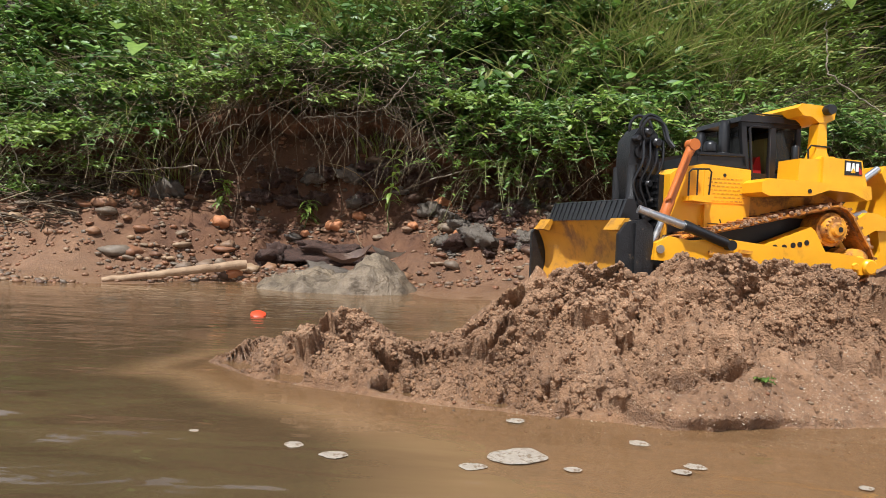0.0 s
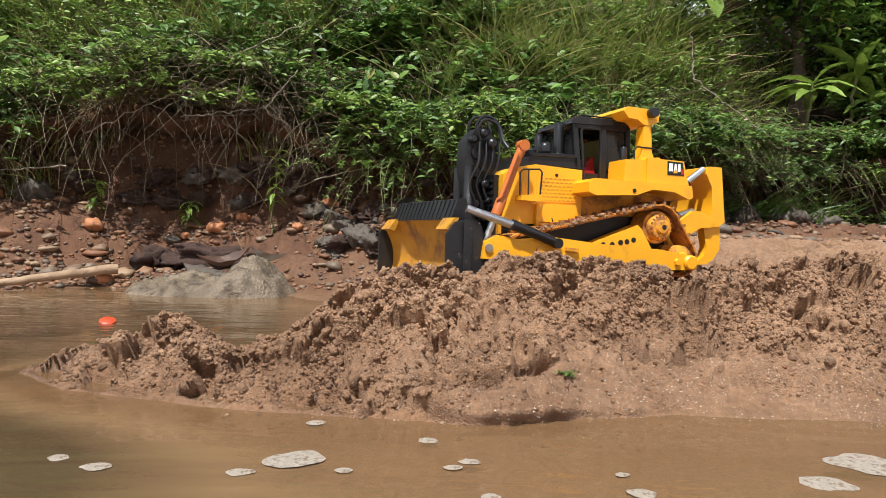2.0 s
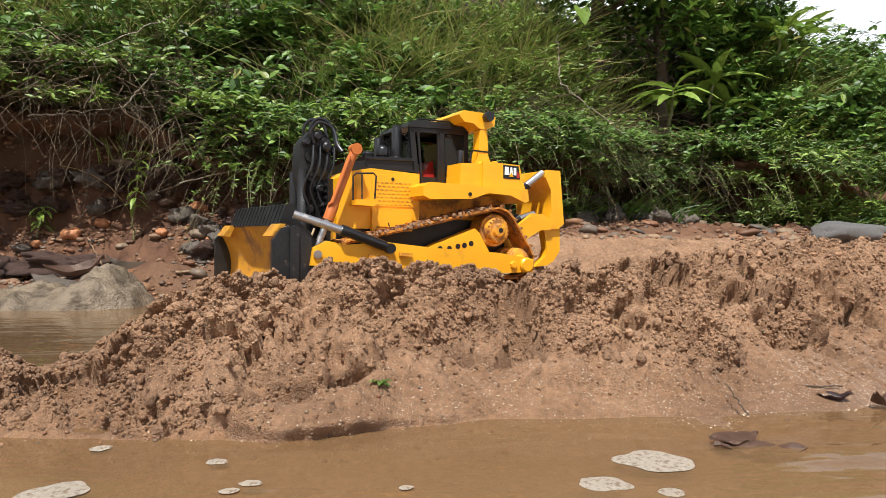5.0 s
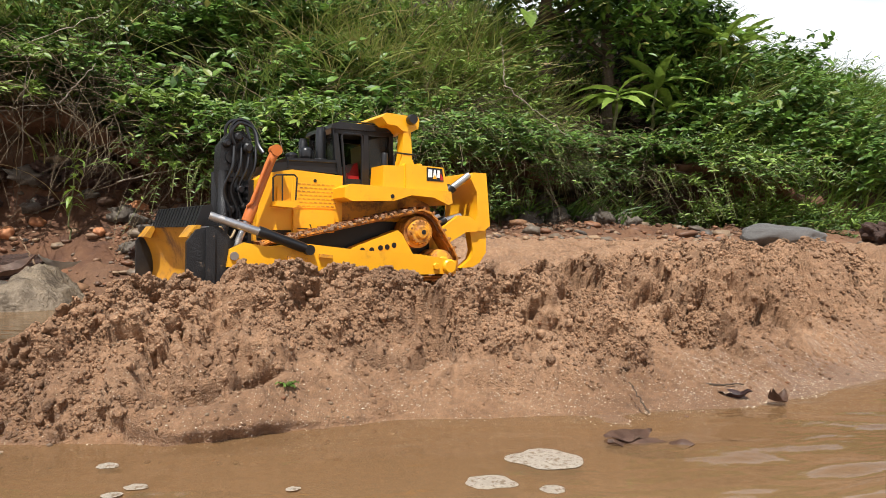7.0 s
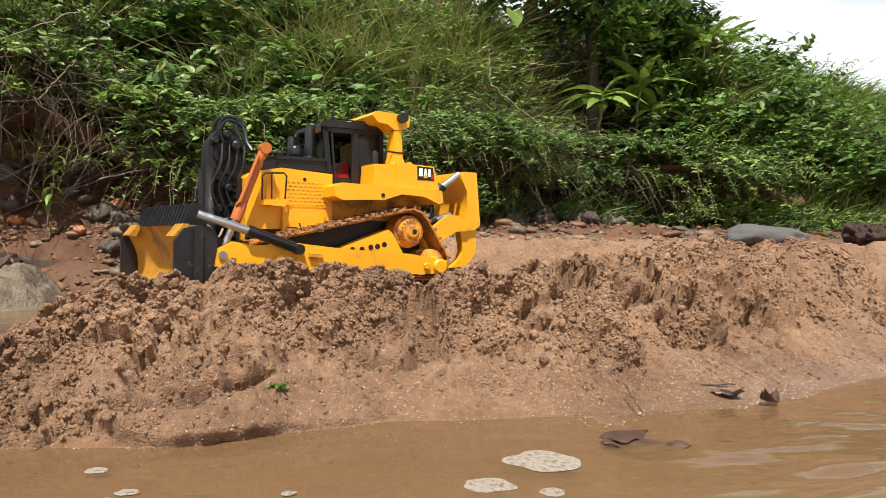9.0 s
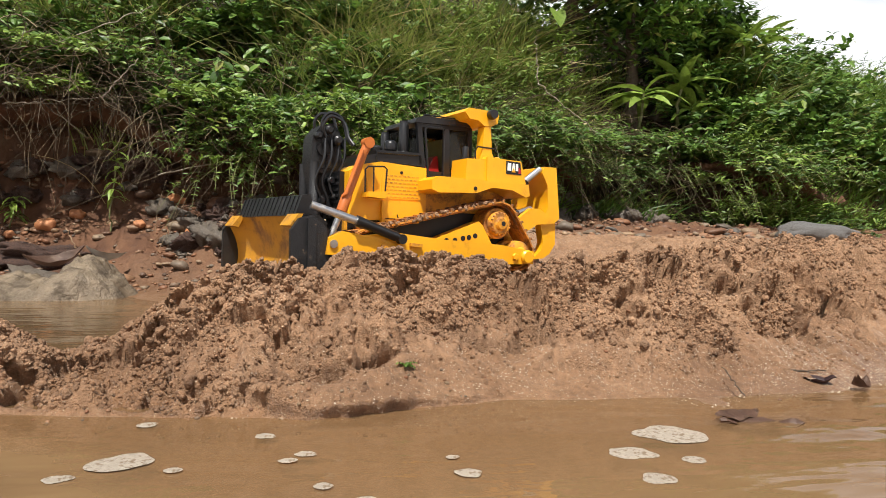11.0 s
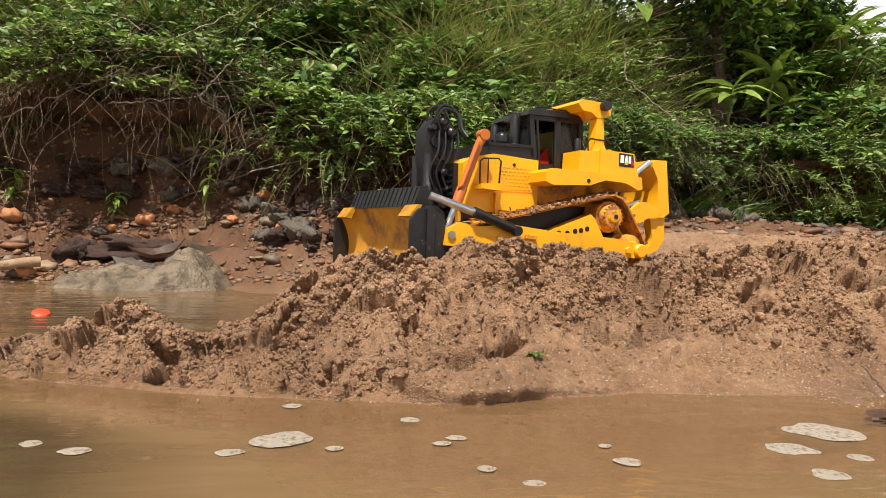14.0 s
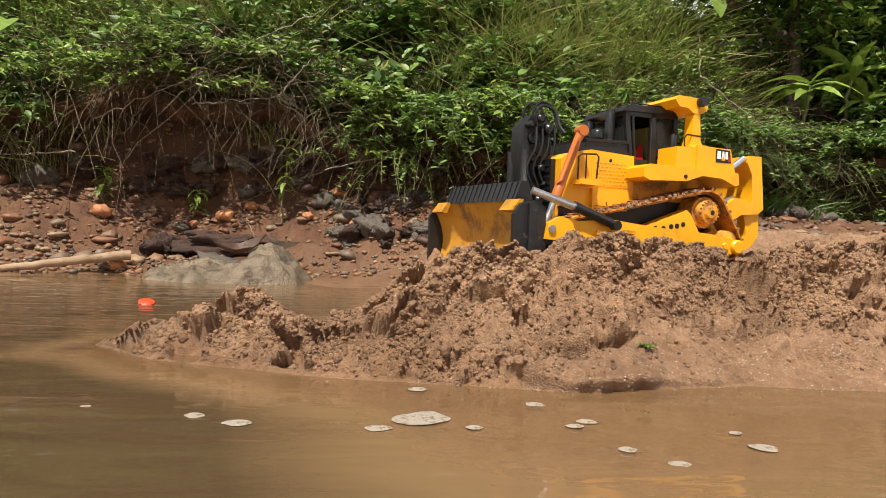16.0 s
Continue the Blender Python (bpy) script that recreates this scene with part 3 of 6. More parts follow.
def track_path(wheels, gap):
    """Points of the belt round the wheels: the outer hull of their circles, evenly spaced."""
    pts = sorted((x + (r + gap) * math.cos(a), z + (r + gap) * math.sin(a)) for x, z, r in wheels for a in (math.pi * k / 60 for k in range(120)))
    hull = []
    for seq in (pts, pts[::-1]):
        chain = []
        for p in seq:
            while len(chain) > 1 and (chain[-1][0] - chain[-2][0]) * (p[1] - chain[-2][1]) - (chain[-1][1] - chain[-2][1]) * (p[0] - chain[-2][0]) <= 0:
                chain.pop()
            chain.append(p)
        hull += chain[:-1]
    return hull


def resample(loop, count):
    p = np.array(loop + [loop[0]])
    s = np.concatenate([[0], np.cumsum(np.hypot(*np.diff(p, axis=0).T))])
    t = np.arange(count) * s[-1] / count
    return np.stack([np.interp(t, s, p[:, 0]), np.interp(t, s, p[:, 1])], axis=1)


SPROCKET, REAR_IDLER, FRONT_IDLER = (0.113, 0.0755, 0.030), (0.153, 0.0275, 0.0235), (-0.130, 0.0275, 0.0235)


def build_track(side):
    """One crawler: belt, shoes, wheels, frame. side: -1 near, 1 far."""
    y0, y1 = sorted((side * 0.066, side * 0.114))
    loop = resample(track_path([SPROCKET, REAR_IDLER, FRONT_IDLER], 0.001), 110)
    n = len(loop)
    outer = resample(track_path([SPROCKET, REAR_IDLER, FRONT_IDLER], 0.004), 110)
    bm = bmesh.new()
    rings = [[bm.verts.new((q[0], y, q[1])) for q in (loop[k], outer[k]) for y in (y0 + 0.008, y1 - 0.008)] for k in range(n)]
    for a, b in zip(rings, rings[1:] + rings[:1]):
        for i, j in ((0, 1), (1, 3), (3, 2), (2, 0)):
            bm.faces.new((a[i], a[j], b[j], b[i]))
    belt = part("track", bm, TRACK_MUD, dozer, "rust-orange mud-caked crawler track")
    count = 46
    ring = resample(track_path([SPROCKET, REAR_IDLER, FRONT_IDLER], 0.0042), count)
    w = (y1 - y0) / 2
    bm = box(-0.0085, 0.0085, -w, w, 0, 0.0028)
    box(0.004, 0.0075, -w, w, 0.0026, 0.0075, bm)
    box(-0.0065, -0.002, -w + 0.012, -w + 0.018, 0.0026, 0.0042, bm)
    box(-0.0065, -0.002, w - 0.018, w - 0.012, 0.0026, 0.0042, bm)
    first = part("shoe", bm, TRACK_MUD, belt, smooth=False)
    for k in range(count):
        shoe = first if k == 0 else new("shoe", first.data)
        shoe.parent = belt
        d = ring[(k + 1) % count] - ring[k - 1]
        a = math.atan2(d[1], d[0])
        # the hull runs anticlockwise seen from -y: its outside lies to the right of travel
        nx, nz = math.sin(a), -math.cos(a)
        m = Matrix(((math.cos(a), 0, nx, ring[k][0]), (0, 1, 0, (y0 + y1) / 2), (math.sin(a), 0, nz, ring[k][1]), (0, 0, 0, 1)))
        shoe.matrix_basis = m
    # drive sprocket: toothed ring, hub, bolts
    x, z, r = SPROCKET
    out = y0 - 0.002 if side < 0 else y1 + 0.002
    inn = side * 0.066
    spr = part("sprocket", wheel(x, z, inn, out, [(0, r - 0.004), (0.75, r - 0.004), (0.75, r - 0.009), (0.93, r - 0.010), (1.0, r - 0.013)]), YELLOW_MUDDY, dozer, "muddy yellow drive sprocket")
    for k in range(18):
        a = 2 * math.pi * k / 18
        cx, cz = x + (r - 0.0115) * math.cos(a), z + (r - 0.0115) * math.sin(a)
        part("bolt", tube([(cx, out - side * 0.006, cz), (cx, out + side * 0.0005, cz)], 0.0013, 6), TRACK_MUD, spr)
    part("hub", wheel(x, z, out - side * 0.004, out + side * 0.004, [(0, 0.012), (0.6, 0.012), (1.0, 0.009)], 20), YELLOW_MUDDY, spr)
    part("axle", wheel(x + 0.002, z, out, out + side * 0.0048, [(0, 0.004), (1, 0.004)], 14), BLACK, spr)
    for x, z, r in (REAR_IDLER, FRONT_IDLER):
        idl = part("idler", wheel(x, z, inn, out, [(0, r - 0.003), (0.3, r - 0.003), (0.32, r - 0.008), (0.68, r - 0.008), (0.7, r - 0.003), (0.95, r - 0.004), (1, r - 0.008)]), YELLOW_MUDDY, dozer, "muddy yellow idler wheel")
        part("hub", wheel(x, z, out - side * 0.002, out + side * 0.005, [(0, 0.009), (0.8, 0.009), (1, 0.007)], 18), YELLOW, idl)
    for k in range(5):
        x = -0.088 + k * 0.047
        part("roller", wheel(x, 0.017, side * 0.07, side * 0.110, [(0, 0.011), (0.4, 0.011), (0.42, 0.007), (0.58, 0.007), (0.6, 0.011), (1, 0.010)], 18), TRACK_MUD, dozer)
    # track frame; raised black discs paint the dark of its lightening holes
    plate = [(-0.125, 0.018), (-0.02, 0.030), (0.0, 0.050), (0.075, 0.078), (0.083, 0.072), (0.105, 0.036), (0.15, 0.03), (0.15, 0.020), (0.0, 0.014)]
    pl = part("track_frame", prism(plate, side * 0.082, side * 0.106), YELLOW, dozer, bevel=0.0012)
    for x, z in ((0.014, 0.0455), (0.030, 0.0460), (0.045, 0.0495), (0.0565, 0.051), (0.0685, 0.054)):
        part("hole_disc", tube([(x, side * 0.100, z), (x, side * 0.1066, z)], 0.0043, 14), BLACK, pl)


for side in (-1, 1):
    build_track(side)

# chassis and engine hood
part("chassis", prism([(-0.145, 0.03), (-0.145, 0.085), (-0.03, 0.10), (-0.025, 0.136), (0.15, 0.136), (0.165, 0.09), (0.165, 0.04), (0.10, 0.022), (-0.10, 0.018)], -0.062, 0.062), YELLOW_MUDDY, dozer, bevel=0.002)
# black box added to paint the shadowed void between the tracks
part("shade_box", box(-0.14, 0.155, -0.0645, 0.0645, 0.024, 0.092), BLACK, dozer, bevel=0.002)
hood = part("hood", prism([(-0.142, 0.075), (-0.142, 0.150), (-0.128, 0.160), (-0.088, 0.168), (-0.006, 0.163), (-0.006, 0.085), (-0.03, 0.075)], -0.070, 0.070), YELLOW, dozer, bevel=0.003)
for side in (-1, 1):
    lower = part("side_cover", prism([(-0.088, 0.070), (-0.088, 0.106), (-0.022, 0.106), (-0.022, 0.072)], side * 0.069, side * 0.078), YELLOW, hood, bevel=0.002)
    for k in range(2):
        x = -0.082 + k * 0.031
        part("latch", box(x, x + 0.024, side * 0.0775, side * 0.0788, 0.0775, 0.0785), BLACK, lower, smooth=False)
        part("hinge", tube([(x + 0.024, side * 0.0785, 0.074), (x + 0.020, side * 0.0785, 0.085)], 0.0009, 6), BLACK, lower)
    # perforated panel: rows of small raised dashes
    panel = part("vent_panel", box(-0.086, -0.012, side * 0.0695, side * 0.0712, 0.110, 0.158), YELLOW, hood, bevel=0.0008)
    for r in range(7):
        for c in range(8):
            x = -0.080 + c * 0.0078 + (0.0035 if r % 2 else 0)
            part("vent_slot", box(x, x + 0.0048, side * 0.0712, side * 0.0718, 0.1125 + r * 0.0056, 0.1138 + r * 0.0056), YELLOW_MUDDY, panel, smooth=False)
    part("plug", tube([(-0.052, side * 0.0705, 0.1525), (-0.052, side * 0.0722, 0.1525)], 0.0026, 12), BLACK, panel)
    # boarding step with its grab rails
    st = part("step", prism([(-0.121, 0.110), (-0.119, 0.118), (-0.088, 0.118), (-0.088, 0.112), (-0.092, 0.108)], side * 0.069, side * 0.097), YELLOW, dozer, bevel=0.001)
    part("riser", box(-0.112, -0.092, side * 0.069, side * 0.073, 0.118, 0.140), YELLOW, st, bevel=0.0008)
    rail = tube([(-0.123, side * 0.090, 0.117), (-0.124, side * 0.092, 0.152), (-0.119, side * 0.092, 0.1565), (-0.092, side * 0.092, 0.158), (-0.087, side * 0.091, 0.154), (-0.088, side * 0.088, 0.120)], 0.0014, 8)
    tube([(-0.110, side * 0.092, 0.157), (-0.109, side * 0.090, 0.118)], 0.0012, 8, rail)
    part("grab_rail", rail, BLACK, st, "black wire grab rail")
grille = part("radiator_grille", box(-0.150, -0.141, -0.052, 0.052, 0.045, 0.150), BLACK, dozer, bevel=0.001)
for k in range(10):
    part("slat", box(-0.1525, -0.149, -0.048, 0.048, 0.052 + k * 0.0097, 0.056 + k * 0.0097), BLACK, grille, smooth=False)
top = part("hood_cover", prism([(-0.128, 0.160), (-0.120, 0.176), (-0.094, 0.180), (-0.094, 0.187), (-0.010, 0.188), (-0.006, 0.166), (-0.088, 0.169)], -0.062, 0.062), BLACK, dozer, "black engine hood cover", bevel=0.002)
for side in (-1, 1):
    part("edge_rail", tube([(-0.094, side * 0.064, 0.172), (-0.092, side * 0.064, 0.183), (-0.014, side * 0.064, 0.184), (-0.012, side * 0.064, 0.170)], 0.0013, 8), BLACK, top)
for x, y, z1, r, name in ((-0.029, -0.030, 0.243, 0.0085, "exhaust_pipe"), (-0.044, 0.012, 0.228, 0.0075, "exhaust_pipe"), (-0.054, -0.032, 0.209, 0.0105, "air_cleaner"), (-0.074, -0.020, 0.200, 0.0095, "air_cleaner")):
    if name == "exhaust_pipe":
        prof = [(0, 1.3), (0.12, 1.3), (0.16, 1.0), (0.86, 1.0), (0.9, 0.86), (1.0, 0.86)]
    else:
        prof = [(0, 0.8), (0.3, 0.8), (0.38, 1.0), (0.75, 1.05), (0.9, 0.85), (1.0, 0.45)]
    part(name, tube([(x, y, 0.183 + (z1 - 0.183) * s) for s, k in prof], [r * k for s, k in prof], 18), BLACK, dozer)

# cab
cab = part("cab_base", prism([(-0.008, 0.140), (-0.012, 0.160), (0.045, 0.160), (0.086, 0.172), (0.086, 0.140)], -0.058, 0.058), BLACK, dozer, bevel=0.001)
F0, F1, R1 = (-0.006, 0.147), (-0.016, 0.240), (0.082, 0.243)
for side in (-1, 1):
    y = side * 0.055
    part("pillar", prism([(-0.010, 0.147), (-0.019, 0.238), (-0.011, 0.240), (0.000, 0.147)], y - 0.004, y + 0.004), BLACK, cab, bevel=0.001)
    part("pillar", prism([(0.033, 0.147), (0.034, 0.240), (0.042, 0.240), (0.045, 0.147)], y - 0.004, y + 0.004), BLACK, cab, bevel=0.001)
    part("pillar", prism([(0.080, 0.165), (0.079, 0.240), (0.087, 0.240), (0.088, 0.165)], y - 0.004, y + 0.004), BLACK, cab, bevel=0.001)
    part("header", prism([(-0.017, 0.231), (-0.018, 0.240), (0.085, 0.242), (0.085, 0.233)], y - 0.004, y + 0.004), BLACK, cab, bevel=0.001)
    door = tube([(0.003, y + side * 0.004, 0.150), (-0.004, y + side * 0.004, 0.228), (0.000, y + side * 0.004, 0.232), (0.028, y + side * 0.004, 0.232), (0.031, y + side * 0.004, 0.228), (0.032, y + side * 0.004, 0.150), (0.003, y + side * 0.004, 0.150)], 0.0022, 8)
    part("door_frame", door, BLACK, cab)
    part("rear_pane", prism([(0.044, 0.168), (0.042, 0.232), (0.080, 0.233), (0.081, 0.170)], y - 0.001, y + 0.001), GLASS, cab, "dusty smoked side pane", smooth=False)
part("windscreen", prism([(-0.012, 0.160), (-0.0175, 0.232), (-0.016, 0.232), (-0.0105, 0.160)], -0.050, 0.050), GLASS, cab, smooth=False)
part("rear_wall", box(0.082, 0.086, -0.052, 0.052, 0.165, 0.238), BLACK, cab, smooth=False)
part("roof", prism([(-0.024, 0.238), (-0.020, 0.246), (-0.008, 0.250), (0.075, 0.249), (0.090, 0.245), (0.090, 0.240)], -0.062, 0.062), BLACK, cab, "black cab roof", bevel=0.002)
part("roof_rail", tube([(-0.012, -0.058, 0.247), (-0.004, -0.058, 0.2525), (0.065, -0.058, 0.2515), (0.072, -0.058, 0.247)], 0.0012, 8), BLACK, cab)
seat = part("seat", prism([(0.000, 0.158), (0.004, 0.168), (0.020, 0.172), (0.027, 0.186), (0.034, 0.190), (0.038, 0.158)], -0.034, 0.018), RED, cab, "red plastic seat", bevel=0.004)
part("backrest", prism([(0.050, 0.160), (0.046, 0.220), (0.058, 0.222), (0.062, 0.160)], -0.026, 0.026), surface("khaki_seat_back", (0.20, 0.19, 0.06), (0.26, 0.24, 0.08), None, 30, 0.6), cab, bevel=0.004)

# fenders with tanks
for side in (-1, 1):
    o, i = side * 0.120, side * 0.056
    fen = part("fender", prism([(-0.022, 0.141), (-0.010, 0.147), (0.165, 0.143), (0.168, 0.124), (0.160, 0.121), (0.132, 0.132), (0.092, 0.134), (0.062, 0.124), (-0.010, 0.121), (-0.022, 0.126)], i, o), YELLOW, dozer, bevel=0.002)
    part("bolt", tube([(0.058, o - side * 0.001, 0.131), (0.058, o + side * 0.0012, 0.131)], 0.0032, 12), BLACK, fen)
    part("tank", prism([(0.045, 0.144), (0.047, 0.180), (0.082, 0.181), (0.086, 0.186), (0.150, 0.181), (0.164, 0.143)], side * 0.062, side * 0.110), YELLOW, fen, bevel=0.0025)
    box_y = side * 0.113
    part("tank_front", prism([(0.084, 0.144), (0.084, 0.184), (0.152, 0.182), (0.163, 0.144)], side * 0.108, side * 0.1145), YELLOW, fen, bevel=0.002)
    sign = part("badge", prism([(0.1215, 0.159), (0.121, 0.181), (0.150, 0.180), (0.153, 0.159)], side * 0.1143, side * 0.1152), BLACK, fen, "black badge with white and orange shapes", smooth=False)
    part("badge_block", prism([(0.1235, 0.165), (0.124, 0.178), (0.131, 0.1775), (0.131, 0.165)], side * 0.1151, side * 0.1156), WHITE, sign, smooth=False)
    part("badge_block", prism([(0.1325, 0.165), (0.1345, 0.1775), (0.1375, 0.1775), (0.1395, 0.165)], side * 0.1151, side * 0.1156), WHITE, sign, smooth=False)
    part("badge_block", prism([(0.1405, 0.165), (0.1405, 0.177), (0.1455, 0.177), (0.1455, 0.165)], side * 0.1151, side * 0.1156), WHITE, sign, smooth=False)
    part("badge_triangle", prism([(0.132, 0.1625), (0.136, 0.1695), (0.140, 0.1625)], side * 0.1155, side * 0.1160), YELLOW, sign, smooth=False)
    part("badge_corner", prism([(0.1465, 0.161), (0.1465, 0.172), (0.1515, 0.166), (0.1515, 0.161)], side * 0.1151, side * 0.1156), RED, sign, smooth=False)
    part("filler_cap", tube([(0.062, side * 0.08, 0.180), (0.062, side * 0.08, 0.201), (0.062, side * 0.08, 0.203)], [0.0055, 0.0055, 0.0045], 16), BLACK, fen)
    part("filler_cap", tube([(0.122, side * 0.085, 0.182), (0.122, side * 0.085, 0.188), (0.122, side * 0.085, 0.189)], [0.0055, 0.0055, 0.004], 16), YELLOW, fen)
    part("handrail", tube([(0.071, side * 0.098, 0.181), (0.070, side * 0.098, 0.196), (0.075, side * 0.098, 0.2025), (0.108, side * 0.098, 0.2015), (0.110, side * 0.098, 0.196)], 0.0014, 8), BLACK, fen)
    # roll bar leg
    leg = part("roll_bar_leg", prism([(0.079, 0.181), (0.084, 0.194), (0.087, 0.236), (0.100, 0.242), (0.103, 0.194), (0.110, 0.181)], side * 0.078, side * 0.098), YELLOW, dozer, bevel=0.0015)
bar = part("roll_bar", prism([(0.048, 0.258), (0.056, 0.265), (0.112, 0.263), (0.115, 0.258), (0.113, 0.244), (0.101, 0.238), (0.086, 0.238), (0.074, 0.246), (0.058, 0.247)], -0.099, 0.099), YELLOW, dozer, bevel=0.002)
for side in (-1, 1):
    part("work_light", tube([(0.098, side * 0.098, 0.257), (0.098, side * 0.106, 0.257), (0.098, side * 0.112, 0.257)], [0.0075, 0.0085, 0.0075], 18), BLACK, bar, "black round work light")

# front mast in front of the radiator, with hoses
mast = part("front_mast", prism([(-0.186, 0.155), (-0.184, 0.205), (-0.170, 0.224), (-0.150, 0.228), (-0.138, 0.214), (-0.134, 0.170), (-0.142, 0.060), (-0.166, 0.055)], -0.020, 0.024), BLACK_GRITTY, dozer, "black greasy front mast with hoses", bevel=0.004)
part("mast_leg", tube([(-0.181, -0.022, 0.165), (-0.181, -0.022, 0.120), (-0.180, -0.022, 0.118), (-0.181, -0.022, 0.060)], [0.008, 0.008, 0.0095, 0.0095], 14), BLACK_GRITTY, mast)
part("mast_leg", tube([(-0.181, 0.026, 0.165), (-0.181, 0.026, 0.060)], 0.008, 14), BLACK_GRITTY, mast)
part("pivot", tube([(-0.168, -0.026, 0.186), (-0.168, 0.03, 0.186)], [0.010, 0.010], 18), BLACK, mast)
part("pivot", tube([(-0.152, -0.024, 0.168), (-0.152, 0.028, 0.168)], 0.012, 18), BLACK, mast)
for dy, rise in ((-0.024, 0.0), (-0.030, -0.006), (0.012, 0.004)):
    part("hose", tube(rounded([(-0.166, dy, 0.205), (-0.171, dy - 0.002, 0.228 + rise), (-0.160, dy - 0.004, 0.243 + rise), (-0.142, dy - 0.006, 0.238 + rise), (-0.136, dy - 0.010, 0.222), (-0.134, dy - 0.016, 0.205), (-0.128, dy - 0.024, 0.192)]), 0.0026, 8), BLACK, mast, "black rubber hose")
part("wiring", tube(rounded([(-0.196, -0.03, 0.066), (-0.188, -0.036, 0.078), (-0.180, -0.030, 0.070), (-0.172, -0.036, 0.062), (-0.164, -0.03, 0.074)]), 0.0018, 8), surface("straw_wiring", (0.3, 0.2, 0.1), (0.4, 0.3, 0.17), None, 50, 0.7), mast)

# push arms, blade, cylinders
for side in (-1, 1):
    o, i = side * 0.134, side * 0.119
    arm = part("push_arm", prism([(0.168, 0.010), (0.168, 0.031), (0.10, 0.036), (-0.01, 0.034), (-0.085, 0.036), (-0.145, 0.027), (-0.178, 0.030), (-0.196, 0.018), (-0.198, -0.006), (-0.09, -0.003), (0.02, 0.002), (0.08, 0.002)], i, o), YELLOW, dozer, bevel=0.002)
    part("boss", wheel(0.154, 0.0205, o - side * 0.003, o + side * 0.006, [(0, 0.012), (0.7, 0.012), (1.0, 0.0095)], 20), YELLOW, arm)
    part("bolt", wheel(0.130, 0.019, o - side * 0.002, o + side * 0.004, [(0, 0.0062), (0.7, 0.0062), (1.0, 0.005)], 6), YELLOW, arm)
    part("bracket", box(-0.115, -0.085, o, o + side * 0.005, 0.010, 0.016), YELLOW_MUDDY, arm, bevel=0.001)
    part("bracket", box(-0.068, -0.048, o, o + side * 0.006, 0.018, 0.023), YELLOW_MUDDY, arm, bevel=0.001)
    part("pin", tube([(-0.190, i - side * 0.006, 0.010), (-0.190, o + side * 0.003, 0.010)], 0.006, 16), CHROME, arm)
    arm.matrix_basis = Matrix.Translation((0.154, 0, 0.0205)) @ pose(0, 0, 0, 0, 4.5, 0) @ Matrix.Translation((-0.154, 0, -0.0205))
    # lift cylinder
    y = side * 0.092
    lift = part("lift_cylinder", tube([(-0.122, y, 0.188), (-0.128, y, 0.176), (-0.152, y, 0.112), (-0.154, y, 0.108), (-0.162, y, 0.086)], [0.0072, 0.0066, 0.0066, 0.0082, 0.0082], 18), ORANGE, dozer, "orange hydraulic cylinder with silver rod")
    part("rod", tube([(-0.160, y, 0.092), (-0.202, y + side * 0.004, -0.010)], 0.0050, 14), CHROME, lift)
    part("eye", tube([(-0.121, y - 0.008, 0.192), (-0.121, y + 0.008, 0.192)], 0.0085, 18), ORANGE, lift)
    part("oil_line", tube([(-0.132, y - 0.009, 0.180), (-0.158, y - 0.010, 0.112), (-0.163, y - 0.005, 0.108)], 0.0018, 8), ORANGE, lift)
    # tilt strut, from the head of the blade down to the arm
    y = side * 0.140
    strut = part("tilt_strut", tube([(-0.222, y - side * 0.012, 0.092), (-0.150, y, 0.069)], 0.0060, 14), CHROME, dozer, "grey tilt strut")
    part("barrel", tube([(-0.158, y, 0.0715), (-0.150, y, 0.069), (-0.146, y, 0.068), (-0.094, y, 0.050), (-0.086, y, 0.047)], [0.0082, 0.0082, 0.0074, 0.0074, 0.0055], 16), BLACK, strut)
    part("boot", tube([(-0.084, y - side * 0.008, 0.046), (-0.084, y + side * 0.006, 0.046)], 0.0075, 14), BLACK, strut)

blade = new("blade")
blade.parent = dozer
blade.matrix_basis = pose(-0.236, 0.008, 0.026, 0, 0, 7) @ Matrix.Diagonal((0.92, 1.10, 1.06, 1))


def blade_skin(half, thick, z0, z1, bow, flare):
    """The curved plate: concave along z, its wings bent forward."""
    bm = bmesh.new()
    cols, rows = 12, 8
    grid = []
    for back in (0, 1):
        g = []
        for i in range(cols + 1):
            s = -1 + 2 * i / cols
            col = []
            for j in range(rows + 1):
                t = j / rows
                x = bow * (4 * t * (1 - t)) - 0.012 * t - flare * max(abs(s) - 0.62, 0) / 0.38 + thick * back
                zt = z0 + (z1 - z0 - 0.012 * max(abs(s) - 0.62, 0) / 0.38) * t
                col.append(bm.verts.new((x, s * half, zt)))
            g.append(col)
        grid.append(g)
    for g in grid:
        for i in range(cols):
            for j in range(rows):
                bm.faces.new((g[i][j], g[i + 1][j], g[i + 1][j + 1], g[i][j + 1]))
    f, b = grid
    for i in range(cols):
        for j in (0, rows):
            bm.faces.new((f[i][j], f[i + 1][j], b[i + 1][j], b[i][j]))
    for j in range(rows):
        for i in (0, cols):
            bm.faces.new((f[i][j], f[i][j + 1], b[i][j + 1], b[i][j]))
    return bm


